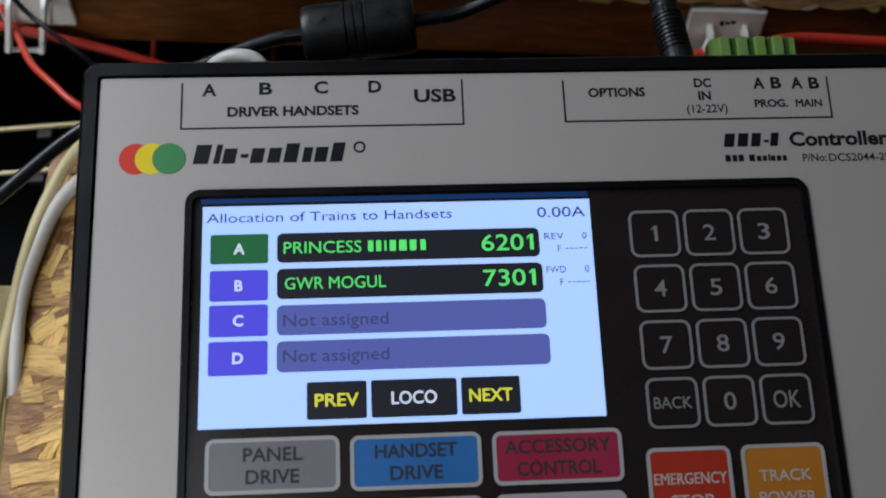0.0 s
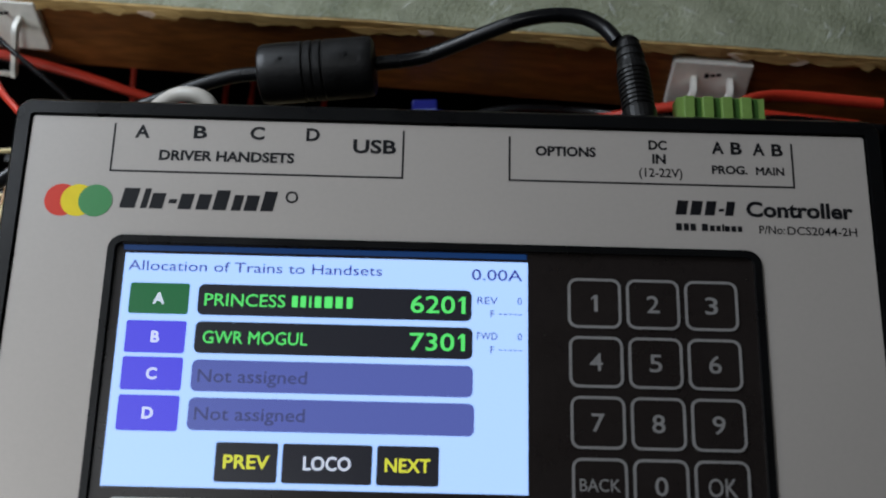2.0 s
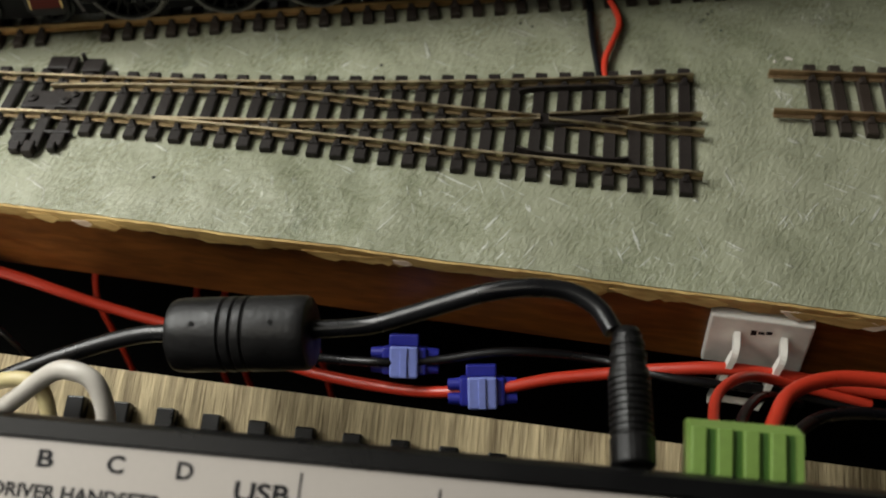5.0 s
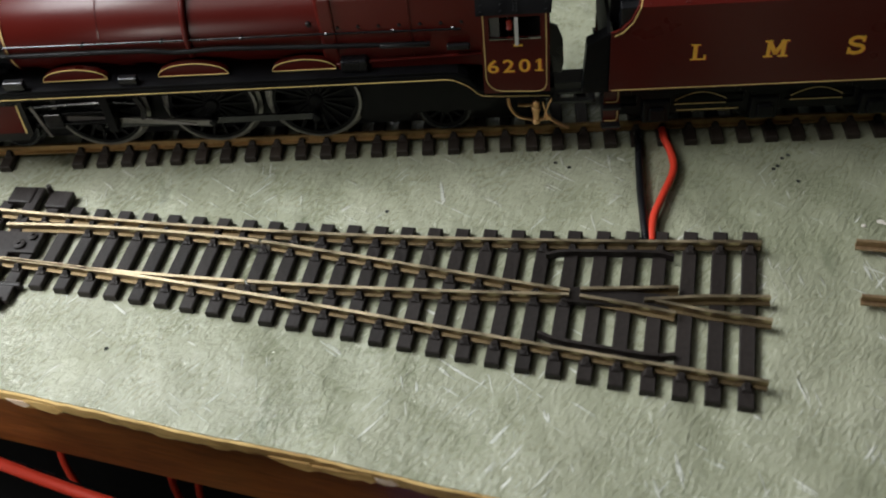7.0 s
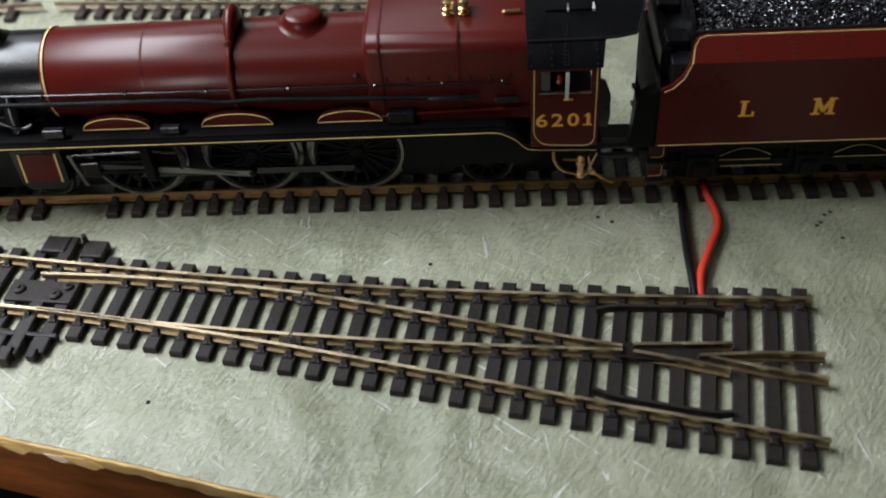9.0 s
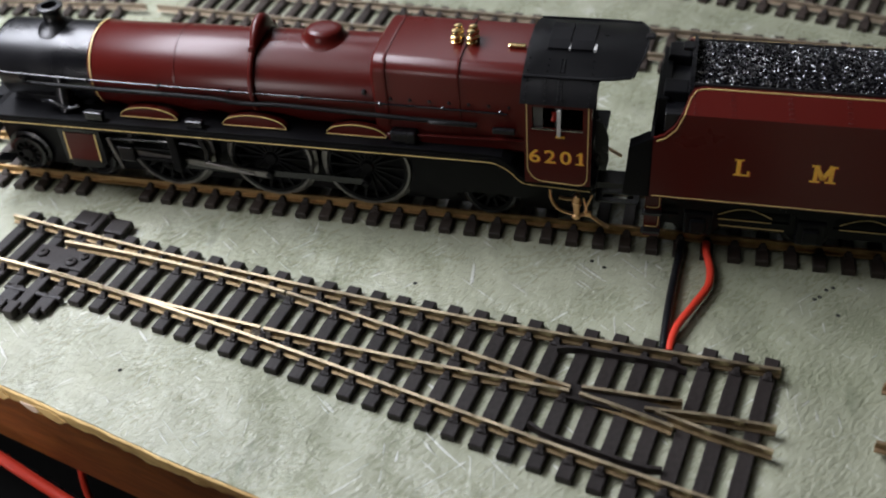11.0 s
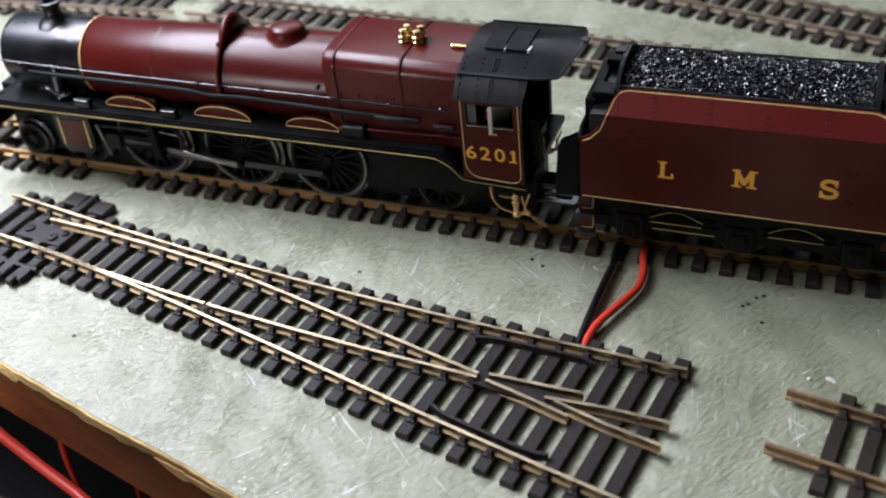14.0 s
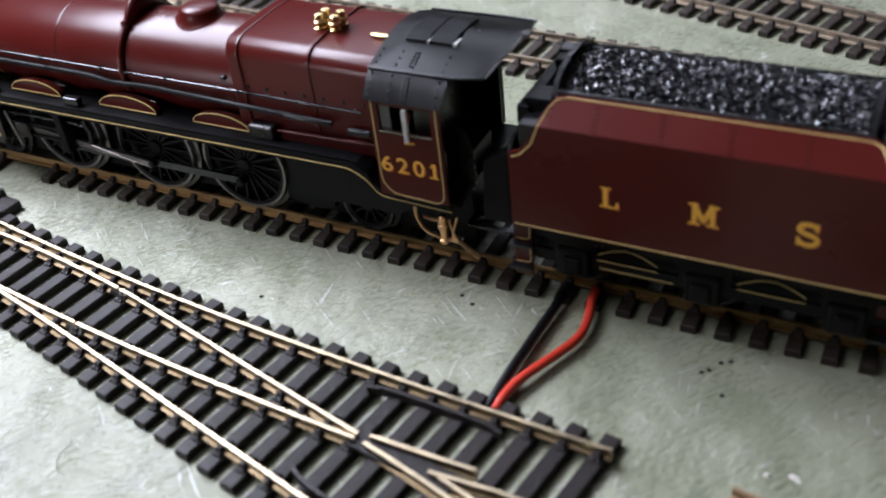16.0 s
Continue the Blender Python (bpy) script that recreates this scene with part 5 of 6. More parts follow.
for x in (-0.38, 0.1, 0.42, 0.5, 1.2):
    for k in range(7):
        f = k / 6
        y, z = (-1.84 + 0.32 * f, 4.88 + 0.38 * f)
        if x in (0.42, 0.5) or k % 2 == 0:
            part("rivet", lathe_y(bmesh.new(), [(y - 0.07, 0.012), (y - 0.045, 0.024), (y + 0.05, 0.024)], x, z, 6), BLACK_PAINT, roof)
    for k in range(5):
        f = k / 5
        if x in (0.42, 0.5) or k % 2 == 0:
            part("rivet", lathe_z(bmesh.new(), [(5.36 + 0.165 * f, 0.024), (5.405 + 0.165 * f, 0.023), (5.425 + 0.165 * f, 0.01)], x, -1.32 + 0.46 * f, 6), BLACK_PAINT, roof)
part("roof_rim", wire([(2.17, -1.35, 5.39), (2.3, -0.9, 5.55), (2.4, -0.5, 5.65), (2.42, 0.0, 5.7), (2.4, 0.5, 5.65), (2.3, 0.9, 5.55), (2.17, 1.35, 5.39)], 0.026, 6, 4), BLACK_STEEL, roof, "thin metal rim along the roof's rear edge")

FRONT = Matrix(((1, 0, 0, 0), (0, 0, -1, 0), (0, 1, 0, 0), (0, 0, 0, 1)))


def on_side(body, x, z, y, h, w, parent, bold):
    """Gold letters with a red shade on an upright near side."""
    g = FRONT.copy()
    lettering(body, x + 0.025, z - 0.02, -y + 0.003, h, w, LETTER_RED, parent, bold, m=g, label="red letter shading")
    lettering(body, x, z, -y + 0.007, h, w, LETTER_GOLD, parent, bold, m=g, label="gold lettering")


for digit, x in (("6", -0.14), ("2", 0.25), ("0", 0.65), ("1", 1.0)):
    on_side(digit, x, 3.25, -1.872, 0.38, 0.14 if digit == "1" else 0.29, loco, 0.012)
for x, z in ((1.0, 3.07),):
    part("letter_serif", boxed(x - 0.1, x + 0.12, -1.882, -1.876, z - 0.01, z + 0.03), LETTER_GOLD, loco)


# ---- the tender ----
tender = thing("locomotive_tender", "crimson locomotive tender with gold lining, loaded with glossy black coal", "tender", LOCO)


def tender_side(s):
    """The plate is upright below and leans in towards the top, cut away in curves at both ends."""
    bm = bmesh.new()

    def lift(x, z, d):
        k = max(0.0, z - 4.78)
        return (x - 0.17 * k, s * (1.86 - 1.24 * k - d * (0.5 if k else 1)), 4.78 + 0.62 * k - d * (0.85 if k else 0) if k else z)

    low = [(2.78, 2.27), (10.36, 2.27), (10.36, 4.05), (10.3, 4.2), (10.1, 4.45), (10.0, 4.78)]
    low2 = [(3.4, 4.78), (3.25, 4.42), (3.02, 4.16), (2.78, 4.05)]
    for outline in (low + low2, [(3.4, 4.78), (10.0, 4.78), (9.92, 5.1), (9.8, 5.3), (9.62, 5.37), (3.95, 5.37), (3.72, 5.32), (3.58, 5.15)]):
        prism(bm, outline, lift, 0.08)
    return bm


for s in (-1, 1):
    side = part("tender_side", tender_side(s), CRIMSON, tender, "crimson tender side")

    def out(x, z):
        k = max(0.0, z - 4.78)
        return (x - 0.17 * k, s * (1.868 - 1.24 * k), (4.787 + 0.62 * k) if k else z)

    path = [out(2.86, 3.98), out(3.06, 4.08), out(3.3, 4.35), out(3.46, 4.78), out(3.62, 5.12), out(3.76, 5.27), out(3.97, 5.32), out(6.5, 5.32), out(9.58, 5.32), out(9.76, 5.26), out(9.86, 5.08), out(9.94, 4.78), out(10.04, 4.42), out(10.28, 4.1)]
    part("lining", sweep(bmesh.new(), path, [(-0.015, -0.008), (0.015, -0.008), (0.015, 0.008), (-0.015, 0.008)], (0, 1, 0)), GOLD, side, "gold edge lining")
    part("lining", sweep(bmesh.new(), [out(2.84, 2.32), out(10.33, 2.32)], [(-0.01, -0.008), (0.01, -0.008), (0.01, 0.008), (-0.01, 0.008)], (0, 1, 0)), GOLD, side, "gold foot lining")
    for x in (3.7, 4.55, 4.62, 5.85, 5.92, 7.15, 7.22, 8.5, 8.57):
        for k in range(5):
            z = 4.84 + 0.1 * k
            part("rivet", lathe_y(bmesh.new(), [(-s * 0.01, 0.017), (s * 0.012, 0.016), (s * 0.02, 0.007)], 0, 0, 8), CRIMSON, side, m=at(*out(x, z)))
part("tank", boxed(3.0, 10.3, -1.76, 1.76, 2.2, 4.72, 0.03), BLACK_PAINT, tender, "black tank body")
part("bunker", prism(bmesh.new(), [(-1.62, 4.72), (-1.2, 4.98), (-1.06, 5.06), (1.06, 5.06), (1.2, 4.98), (1.62, 4.72)], lambda a, b, d: (3.62 + d, a, b), 6.1), BLACK_PAINT, tender)
part("front_plate", prism(bmesh.new(), [(-1.84, 2.25), (1.84, 2.25), (1.84, 3.9), (1.5, 4.2), (-1.5, 4.2), (-1.84, 3.9)], lambda a, b, d: (2.7 + d, a, b), 0.08), BLACK_AND_SHADE, tender, "black tender front plate")
part("front_sheet", prism(bmesh.new(), [(2.1, 2.25), (2.78, 2.25), (2.78, 4.02), (2.62, 3.95), (2.2, 3.7)], lambda a, b, d: (a, -1.84 + d, b), 0.4), MATT_BLACK, tender, "black sheet at the tender's front corner")
part("front_panel", boxed(2.78, 3.05, -1.3, 1.2, 4.0, 4.85, 0.03), MATT_BLACK, tender)
part("front_bulkhead", prism(bmesh.new(), [(-1.42, 4.6), (1.42, 4.6), (1.16, 5.1), (1.0, 5.32), (0.7, 5.48), (0.3, 5.56), (-0.3, 5.56), (-0.7, 5.48), (-1.0, 5.32), (-1.16, 5.1)], lambda a, b, d: (3.5 + d, a, b), 0.1), BLACK_PAINT, tender, "black coal bulkhead")
part("bulkhead_lip", boxed(3.26, 3.54, -0.1, 0.25, 5.48, 5.58, 0.02), BLACK_PAINT, tender)
part("rear_bulkhead", prism(bmesh.new(), [(-1.42, 4.6), (1.42, 4.6), (1.16, 5.1), (1.0, 5.3), (0.7, 5.46), (0.3, 5.53), (-0.3, 5.53), (-0.7, 5.46), (-1.0, 5.3), (-1.16, 5.1)], lambda a, b, d: (9.42 + d, a, b), 0.1), BLACK_PAINT, tender)
for x0, x1, y0, y1, z1 in ((2.9, 3.48, -1.2, -0.6, 5.0), (2.9, 3.48, 0.5, 1.2, 5.0), (3.02, 3.45, -1.7, -1.46, 4.7)):
    part("locker", boxed(x0, x1, y0, y1, 4.3, z1, 0.04), MATT_BLACK, tender, "black locker at the tender front")
for s in (-1, 1):
    part("coal_rail", boxed(3.6, 9.46, s * 1.08 - 0.04, s * 1.08 + 0.04, 5.0, 5.19, 0.02), BLACK_PAINT, tender)
    part("filler_dome", lathe_z(bmesh.new(), [(4.7, 0.42), (5.1, 0.4), (5.18, 0.3)], 9.9, s * 0.7, 18), BLACK_PAINT, tender)
part("rear_plate", boxed(10.28, 10.38, -1.8, 1.8, 2.25, 4.6, 0.03), BLACK_PAINT, tender)


def coal():
    """Hundreds of small broken lumps heaped between the coal rails."""
    rnd = random.Random(11)
    verts, faces = [], []
    for i in range(13000):
        x, y = rnd.uniform(3.62, 9.4), rnd.uniform(-1.04, 1.04)
        z = 5.12 + 0.24 * (1 - (y / 1.06) ** 2) + rnd.uniform(-0.05, 0.03)
        r = rnd.uniform(0.016, 0.042)
        turn = Euler((rnd.uniform(0, 6), rnd.uniform(0, 6), rnd.uniform(0, 6))).to_matrix()
        base = len(verts)
        for c in ((1, 0, 0), (-1, 0, 0), (0, 1, 0), (0, -1, 0), (0, 0, 1), (0, 0, -1), (0.6, 0.6, 0.5)):
            p = turn @ (Vector(c) * r * rnd.uniform(0.7, 1.2))
            verts.append(((x + p.x) * U, (y + p.y) * U, (z + p.z) * U))
        for f in ((0, 2, 6), (2, 4, 6), (4, 0, 6), (2, 1, 4), (1, 3, 4), (3, 0, 4), (2, 0, 5), (1, 2, 5), (3, 1, 5), (0, 3, 5)):
            faces.append(tuple(base + q for q in f))
    me = bpy.data.meshes.new("coal")
    me.from_pydata(verts, [], faces)
    return me


piece("coal", coal(), COAL, tender, "glossy black coal load", kind="stuff")
part("coal_bed", prism(bmesh.new(), [(-1.05, 4.95), (1.05, 4.95), (1.05, 5.08), (0.7, 5.24), (0.3, 5.33), (-0.3, 5.33), (-0.7, 5.24), (-1.05, 5.08)], lambda a, b, d: (3.6 + d, a, b), 5.85), COAL, tender)
for x in (4.05, 6.82, 9.6):
    for s in (-1, 1):
        wheel(tender, x, 0.71, s, 12, 0.98, "tender_wheel", BLACK_STEEL)
        ab = part("axle_box", boxed(x - 0.36, x + 0.36, s * 1.62 - 0.14, s * 1.62 + 0.14, 1.08, 1.8, 0.06), MATT_BLACK, tender, "black axle box")
        part("axle_cover", boxed(x - 0.2, x + 0.2, s * 1.8 - 0.06, s * 1.8 + 0.06, 1.2, 1.6, 0.05), MATT_BLACK, ab)
for s in (-1, 1):
    fr = bmesh.new()
    y0, y1 = sorted((s * 1.44, s * 1.54))
    box(fr, 2.75, 10.3, y0, y1, 1.85, 2.3)
    box(fr, 2.75, 10.3, y0, y1, 1.28, 1.52)
    for x0, x1 in ((2.75, 3.1), (3.55, 4.5), (6.3, 7.35), (9.1, 10.1)):
        box(fr, x0, x1, y0 + 0.002, y1 - 0.002, 1.4, 1.9)
    frame_plate = part("frame", fr, MATT_BLACK, tender, "black slotted frame")
    for x in (5.2, 8.15):
        arc = [(x - 0.66 + 1.32 * i / 12, s * 1.56, 1.66 + 0.24 * math.sin(math.pi * i / 12)) for i in range(13)]
        part("lining", sweep(bmesh.new(), arc, [(-0.009, -0.008), (0.009, -0.008), (0.009, 0.008), (-0.009, 0.008)], (0, 1, 0)), GOLD, frame_plate)
        part("lining", sweep(bmesh.new(), [(x - 0.66, s * 1.56, 1.53), (x + 0.66, s * 1.56, 1.53)], [(-0.009, -0.008), (0.009, -0.008), (0.009, 0.008), (-0.009, 0.008)], (0, 1, 0)), GOLD, frame_plate)
    part("lining", sweep(bmesh.new(), [(4.6, s * 1.56, 1.32), (6.2, s * 1.56, 1.32)], [(-0.009, -0.008), (0.009, -0.008), (0.009, 0.008), (-0.009, 0.008)], (0, 1, 0)), GOLD, frame_plate)
    for x in (4.05, 6.82, 9.6):
        spring = bmesh.new()
        for k in range(5):
            w = 0.95 - 0.14 * k
            box(spring, x - w, x + w, s * 1.64 - 0.07, s * 1.64 + 0.07, 2.16 - 0.075 * k, 2.22 - 0.075 * k)
        part("leaf_spring", spring, MATT_BLACK, tender, "black leaf spring")
    for z in (1.02, 1.62):
        step = part("step", boxed(2.62, 3.12, s * 1.72 - 0.1, s * 1.72 + 0.1, z, z + 0.06), BLACK_PAINT, tender, "footstep")
    back = part("step_back", boxed(2.68, 3.1, s * 1.61 - 0.02, s * 1.61 + 0.02, 0.8, 2.3), CRIMSON, tender, "crimson lined step plate")
    for z0, z1 in ((1.12, 1.55), (1.75, 2.15)):
        part("lining", sweep(bmesh.new(), bent([(2.72, s * 1.636, z1), (3.05, s * 1.636, z1), (3.05, s * 1.636, z0), (2.72, s * 1.636, z0)], 0.1), [(-0.013, -0.006), (0.013, -0.006), (0.013, 0.006), (-0.013, 0.006)], (0, 1, 0)), GOLD, back)
    part("rear_step", boxed(10.0, 10.4, s * 1.62 - 0.18, s * 1.62 + 0.18, 1.1, 1.16), BLACK_PAINT, tender)
    part("rear_step_back", boxed(10.0, 10.4, s * 1.5 - 0.02, s * 1.5 + 0.02, 0.9, 2.3), CRIMSON, tender)
part("inner_frame", boxed(3.0, 10.2, -1.2, 1.2, 0.95, 2.2), MATT_BLACK, tender, "black well between the frames")
part("drawbar", boxed(1.2, 2.8, -0.3, 0.3, 1.2, 1.4), BLACK_STEEL, tender)
part("fall_plate", frame_of(bmesh.new(), 1.35, 2.5, -1.3, -0.75, 1.5, 1.56, 0.1, 0.16), BLACK_STEEL, tender, "dull slotted coupling plate")


def serif_letter(kind, x, z):
    """A bold slab-serif capital made of strokes, on the near side of the tender."""
    h, w = 0.5, 0.44
    strokes = {
        "L": [(-0.1, -0.24, 0.0, 0.24), (-0.16, 0.2, 0.06, 0.24), (-0.16, -0.24, 0.22, -0.19), (0.16, -0.24, 0.22, -0.09)],
        "M": [(-0.22, -0.25, -0.13, 0.25), (0.13, -0.25, 0.23, 0.25), (-0.29, 0.2, -0.1, 0.25), (0.1, 0.2, 0.3, 0.25), (-0.29, -0.25, -0.06, -0.2), (0.06, -0.25, 0.3, -0.2)],
        "S": [],
    }[kind]
    for lift, dx, dz, material, label in ((0.003, 0.025, -0.02, LETTER_RED, "red letter shading"), (0.007, 0.0, 0.0, LETTER_GOLD, "gold lettering")):
        bm = bmesh.new()
        y = -1.861 - lift
        for i, (a, b, c, d) in enumerate(strokes):
            box(bm, x + dx + a, x + dx + c, y - 0.0003 * i, y + 0.002, z + dz + b, z + dz + d)
        if kind == "M":
            for p, q in (((-0.2, 0.25), (0.01, -0.16)), ((0.19, 0.25), (-0.01, -0.16))):
                sweep(bm, [(x + dx + p[0], y - 0.002, z + dz + p[1]), (x + dx + q[0], y - 0.002, z + dz + q[1])], [(-0.055, -0.002), (0.055, -0.002), (0.055, 0.002), (-0.055, 0.002)], (0, 1, 0))
        if kind == "S":
            pts = []
            for i in range(25):
                t = i / 24
                if t < 0.5:
                    a = radians(20 + 250 * (t / 0.5))
                    pts.append((x + dx + 0.165 * math.cos(a), y, z + dz + 0.118 + 0.108 * math.sin(a)))
                else:
                    a = radians(90 - 250 * ((t - 0.5) / 0.5))
                    pts.append((x + dx + 0.175 * math.cos(a), y, z + dz - 0.118 + 0.118 * math.sin(a)))
            sweep(bm, pts, [(-0.05, -0.002), (0.05, -0.002), (0.05, 0.002), (-0.05, 0.002)], (0, 1, 0))
            box(bm, x + dx + 0.12, x + dx + 0.18, y - 0.003, y + 0.002, z + dz + 0.08, z + dz + 0.26)
            box(bm, x + dx - 0.2, x + dx - 0.14, y - 0.003, y + 0.002, z + dz - 0.26, z + dz - 0.07)
        part("letter", bm, material, tender, label)


for kind, x in (("L", 4.9), ("M", 6.8), ("S", 8.72)):
    serif_letter(kind, x, 3.4)


# ---- leads, plugs and clips ----
power = thing("power_lead", "black power lead with a moulded interference suppressor and barrel plug", "cable")
part("cord", wire([(-27, -19.5, -3.5), (-24.0, -16.2, -1.6), (-21.4, -13.9, -0.7), (-19.6, -12.4, -0.25), (-17.3, -11.45, 0.4), (-15.4, -10.85, 0.82), (-13.9, -10.55, 1.12), (-12.8, -10.55, 1.25)], 0.21, 12), CORD, power, smooth=True)
part("cord", wire([(-9.7, -10.55, 1.52), (-8.4, -10.5, 1.66), (-7.45, -10.45, 2.02), (-6.4, -10.4, 2.5), (-5.5, -10.35, 2.84), (-4.6, -10.35, 3.0), (-3.8, -10.45, 2.98), (-3.25, -10.8, 2.9), (-2.95, -11.35, 2.85)], 0.21, 12), CORD, power, smooth=True)


def suppressor():
    bm = bmesh.new()
    prof = [(0, 0.3), (0.01, 0.74), (0.05, 0.82), (0.14, 0.86), (0.35, 0.875), (1.28, 0.88), (1.33, 0.84), (1.38, 0.88), (1.55, 0.88), (1.6, 0.84), (1.65, 0.88), (1.82, 0.88), (1.87, 0.84), (1.92, 0.88), (3.0, 0.875), (3.2, 0.86), (3.29, 0.82), (3.33, 0.74), (3.34, 0.3)]
    return lathe_x(bm, [(x, r, 0) for x, r in prof], 36)


core = part("suppressor", suppressor(), FERRITE, power, "scuffed black cylindrical suppressor", m=at(-12.98, -10.58, 1.2, 0, -4.4, 0), smooth=True)
# black discs paint the dark inside the moulding holes
for x in (0.78, 2.62):
    part("moulding_hole_dark", lathe_z(bmesh.new(), [(0, 0.06), (0.03, 0.06)], 0, 0, 10), BLACK_AND_SHADE, core, m=at(x - 0.05, -0.3, 0.815, 21, 0, 0))
plug = Matrix.Translation((-2.62 * U, -14.2 * U, 2.25 * U)) @ (Vector((-0.05, 2.85, 0.62)).to_track_quat("Z", "Y").to_matrix().to_4x4())
plug_rings = [(0, 0.4), (0.05, 0.45), (0.55, 0.46), (0.6, 0.43)]
for i in range(9):
    z = 0.62 + 0.14 * i
    plug_rings += [(z, 0.4), (z + 0.03, 0.4), (z + 0.045, 0.44), (z + 0.12, 0.44)]
plug_rings += [(1.92, 0.42), (2.05, 0.4), (2.1, 0.36), (2.22, 0.36), (2.25, 0.39), (2.38, 0.38), (2.41, 0.34), (2.5, 0.33), (2.53, 0.36), (2.65, 0.35), (2.68, 0.31), (2.78, 0.3), (2.82, 0.32), (2.95, 0.24)]
part("plug", lathe_z(bmesh.new(), plug_rings, 0, 0, 24), FERRITE, power, "black barrel plug with ribbed grip", m=plug)

terminal = thing("terminal_plug", "green four-way screw terminal plug in the controller's back", "connector", CONTROL)


def terminal_body():
    bm = bmesh.new()
    prism(bm, [(3.7, -2.25), (5.2, -2.25), (5.2, -1.75), (4.95, -1.18), (3.7, -1.18)], lambda a, b, d: (13.72 + d, a, b), 2.15)
    return bm


part("terminal_body", terminal_body(), GREEN_PLASTIC, terminal)
for i in range(4):
    part("clamp", boxed(13.74 + 0.5 * i, 14.02 + 0.5 * i, 3.95, 4.95, -1.2, -1.08, 0.02), GREEN_PLASTIC, terminal)
    # flat dark patches paint the slots' and notches' shade
    part("wire_slot_shade", boxed(14.03 + 0.5 * i, 14.2 + 0.5 * i, 4.0, 4.8, -1.17, -1.165), SLOT_SHADE, terminal)
    part("notch_shade", boxed(14.04 + 0.5 * i, 14.19 + 0.5 * i, 4.8, 4.93, -1.17, -1.16), SLOT_SHADE, terminal)
    part("wire_slot_shade", boxed(13.95 + 0.5 * i, 14.25 + 0.5 * i, 5.195, 5.206, -2.1, -1.8), SLOT_SHADE, terminal)


def cable(points, r, material, label, category="wire", name="wire", n=10):
    return tagged(part(name, wire(points, r, n), material, smooth=True), label, category, "loose wires under the board")


cable([(-25.5, -4.6, -1.8), (-23.5, -5.1, -2.15), (-21.7, -5.35, -2.6), (-19.9, -5.55, -3.2), (-18.4, -5.7, -3.85), (-17.0, -5.85, -4.35), (-15.5, -6.05, -4.7), (-13.8, -6.5, -4.9), (-11.9, -7.2, -4.9), (-10.2, -7.8, -4.65), (-8.3, -8.4, -4.2), (-6.9, -8.75, -3.7), (-5.4, -8.75, -3.4), (-4, -8.6, -3.1), (-2.4, -8.6, -2.75), (-1.2, -8.75, -2.3), (0.2, -8.9, -1.95), (1.8, -9.05, -2.0), (3.4, -9.2, -2.2), (6, -9.6, -2.3)], 0.17, RED_WIRE, "red insulated wire strung along below the wooden fascia")
cable([(-25.5, -4.7, -2.1), (-23.3, -5.1, -2.45), (-21.5, -5.3, -2.9), (-19.7, -5.45, -3.55), (-18.2, -5.5, -4.2), (-16.0, -5.8, -5.0), (-13.5, -6.6, -4.6), (-11.21, -7.57, -3.82), (-9.14, -8.19, -3.15), (-7.38, -8.09, -3.15), (-5.31, -7.98, -2.78), (-2.93, -8.09, -2.84), (-1, -9.0, -2.3), (1.5, -9.2, -2.45), (4, -9.6, -2.6)], 0.13, CORD, "thin black wire beside the red one")
cable([(-0.72, -13.0, 1.15), (-0.62, -12.0, 0.6), (-0.35, -11.0, 0.0), (0.2, -10.2, -0.55), (1.0, -9.5, -1.4), (2.2, -9.3, -2.1), (4, -9.5, -2.5)], 0.13, RED_WIRE, "red wire from the terminal plug")
cable([(0.3, -13.0, 1.05), (0.75, -11.9, 0.5), (1.3, -10.9, 0.0), (2.2, -10.3, -0.3), (3.4, -10.1, -0.5), (6, -10.3, -0.7)], 0.19, RED_WIRE, "thick red wire bending away from the terminal plug")
cable([(-0.2, -13.0, 1.0), (0.0, -12.0, 0.3), (0.5, -10.9, -0.5), (1.2, -10.0, -1.5), (2.2, -9.6, -2.4)], 0.13, CORD, "black wire from the terminal plug")
cable([(0.8, -13.0, 0.95), (1.3, -12.0, 0.2), (2.2, -11.2, -0.4), (3.6, -10.8, -0.9), (6, -10.9, -1.2)], 0.15, CORD, "black wire beside the thick red one")
cable([(-23.4, -4.9, -1.4), (-23.0, -5.6, -1.9), (-22.3, -7.2, -2.0), (-21.4, -8.4, -2.0), (-20.4, -9.4, -2.2), (-18, -10.5, -3.2)], 0.12, RED_WIRE, "thin red wire drooping below the clip")
cable([(-22.9, -5.6, 0.2), (-22.2, -6.2, -0.7), (-21.2, -7.0, -1.2), (-19.8, -7.9, -2.2), (-18.8, -8.4, -4.0), (-18.4, -8.8, -8.0)], 0.09, CORD, "thin black wire at the clip")
for x, y in ((-15.6, -6.6), (-14.6, -7.0), (-19.2, -6.2), (-11.8, -6.9)):
    cable([(x - 0.4, y + 4.0, -2.4), (x - 0.1, y + 3.7, -3.4), (x + 0.15, y + 3.2, -4.6), (x - 0.2, y + 2.6, -6.5), (x + 0.1, y + 2.2, -9), (x + 0.3, y + 1.8, -14)], 0.11, RED_WIRE, "red wire dropping from behind the fascia into the gap")
cable([(-24.5, 1.9, 0.35), (-24.6, 1.2, 0.3), (-24.3, 0.2, 0.17), (-24.8, -1.0, 0.17), (-26, -2.2, 0.17), (-29, -3.5, 0.17)], 0.14, RED_WIRE, "red feed wire soldered to the rail end")
cable([(-25.3, 2.5, 0.3), (-25.2, 1.4, 0.17), (-25.4, 0.2, 0.14), (-26.2, -1.2, 0.14), (-29, -2.6, 0.14)], 0.12, CORD, "black feed wire beside the rail end")
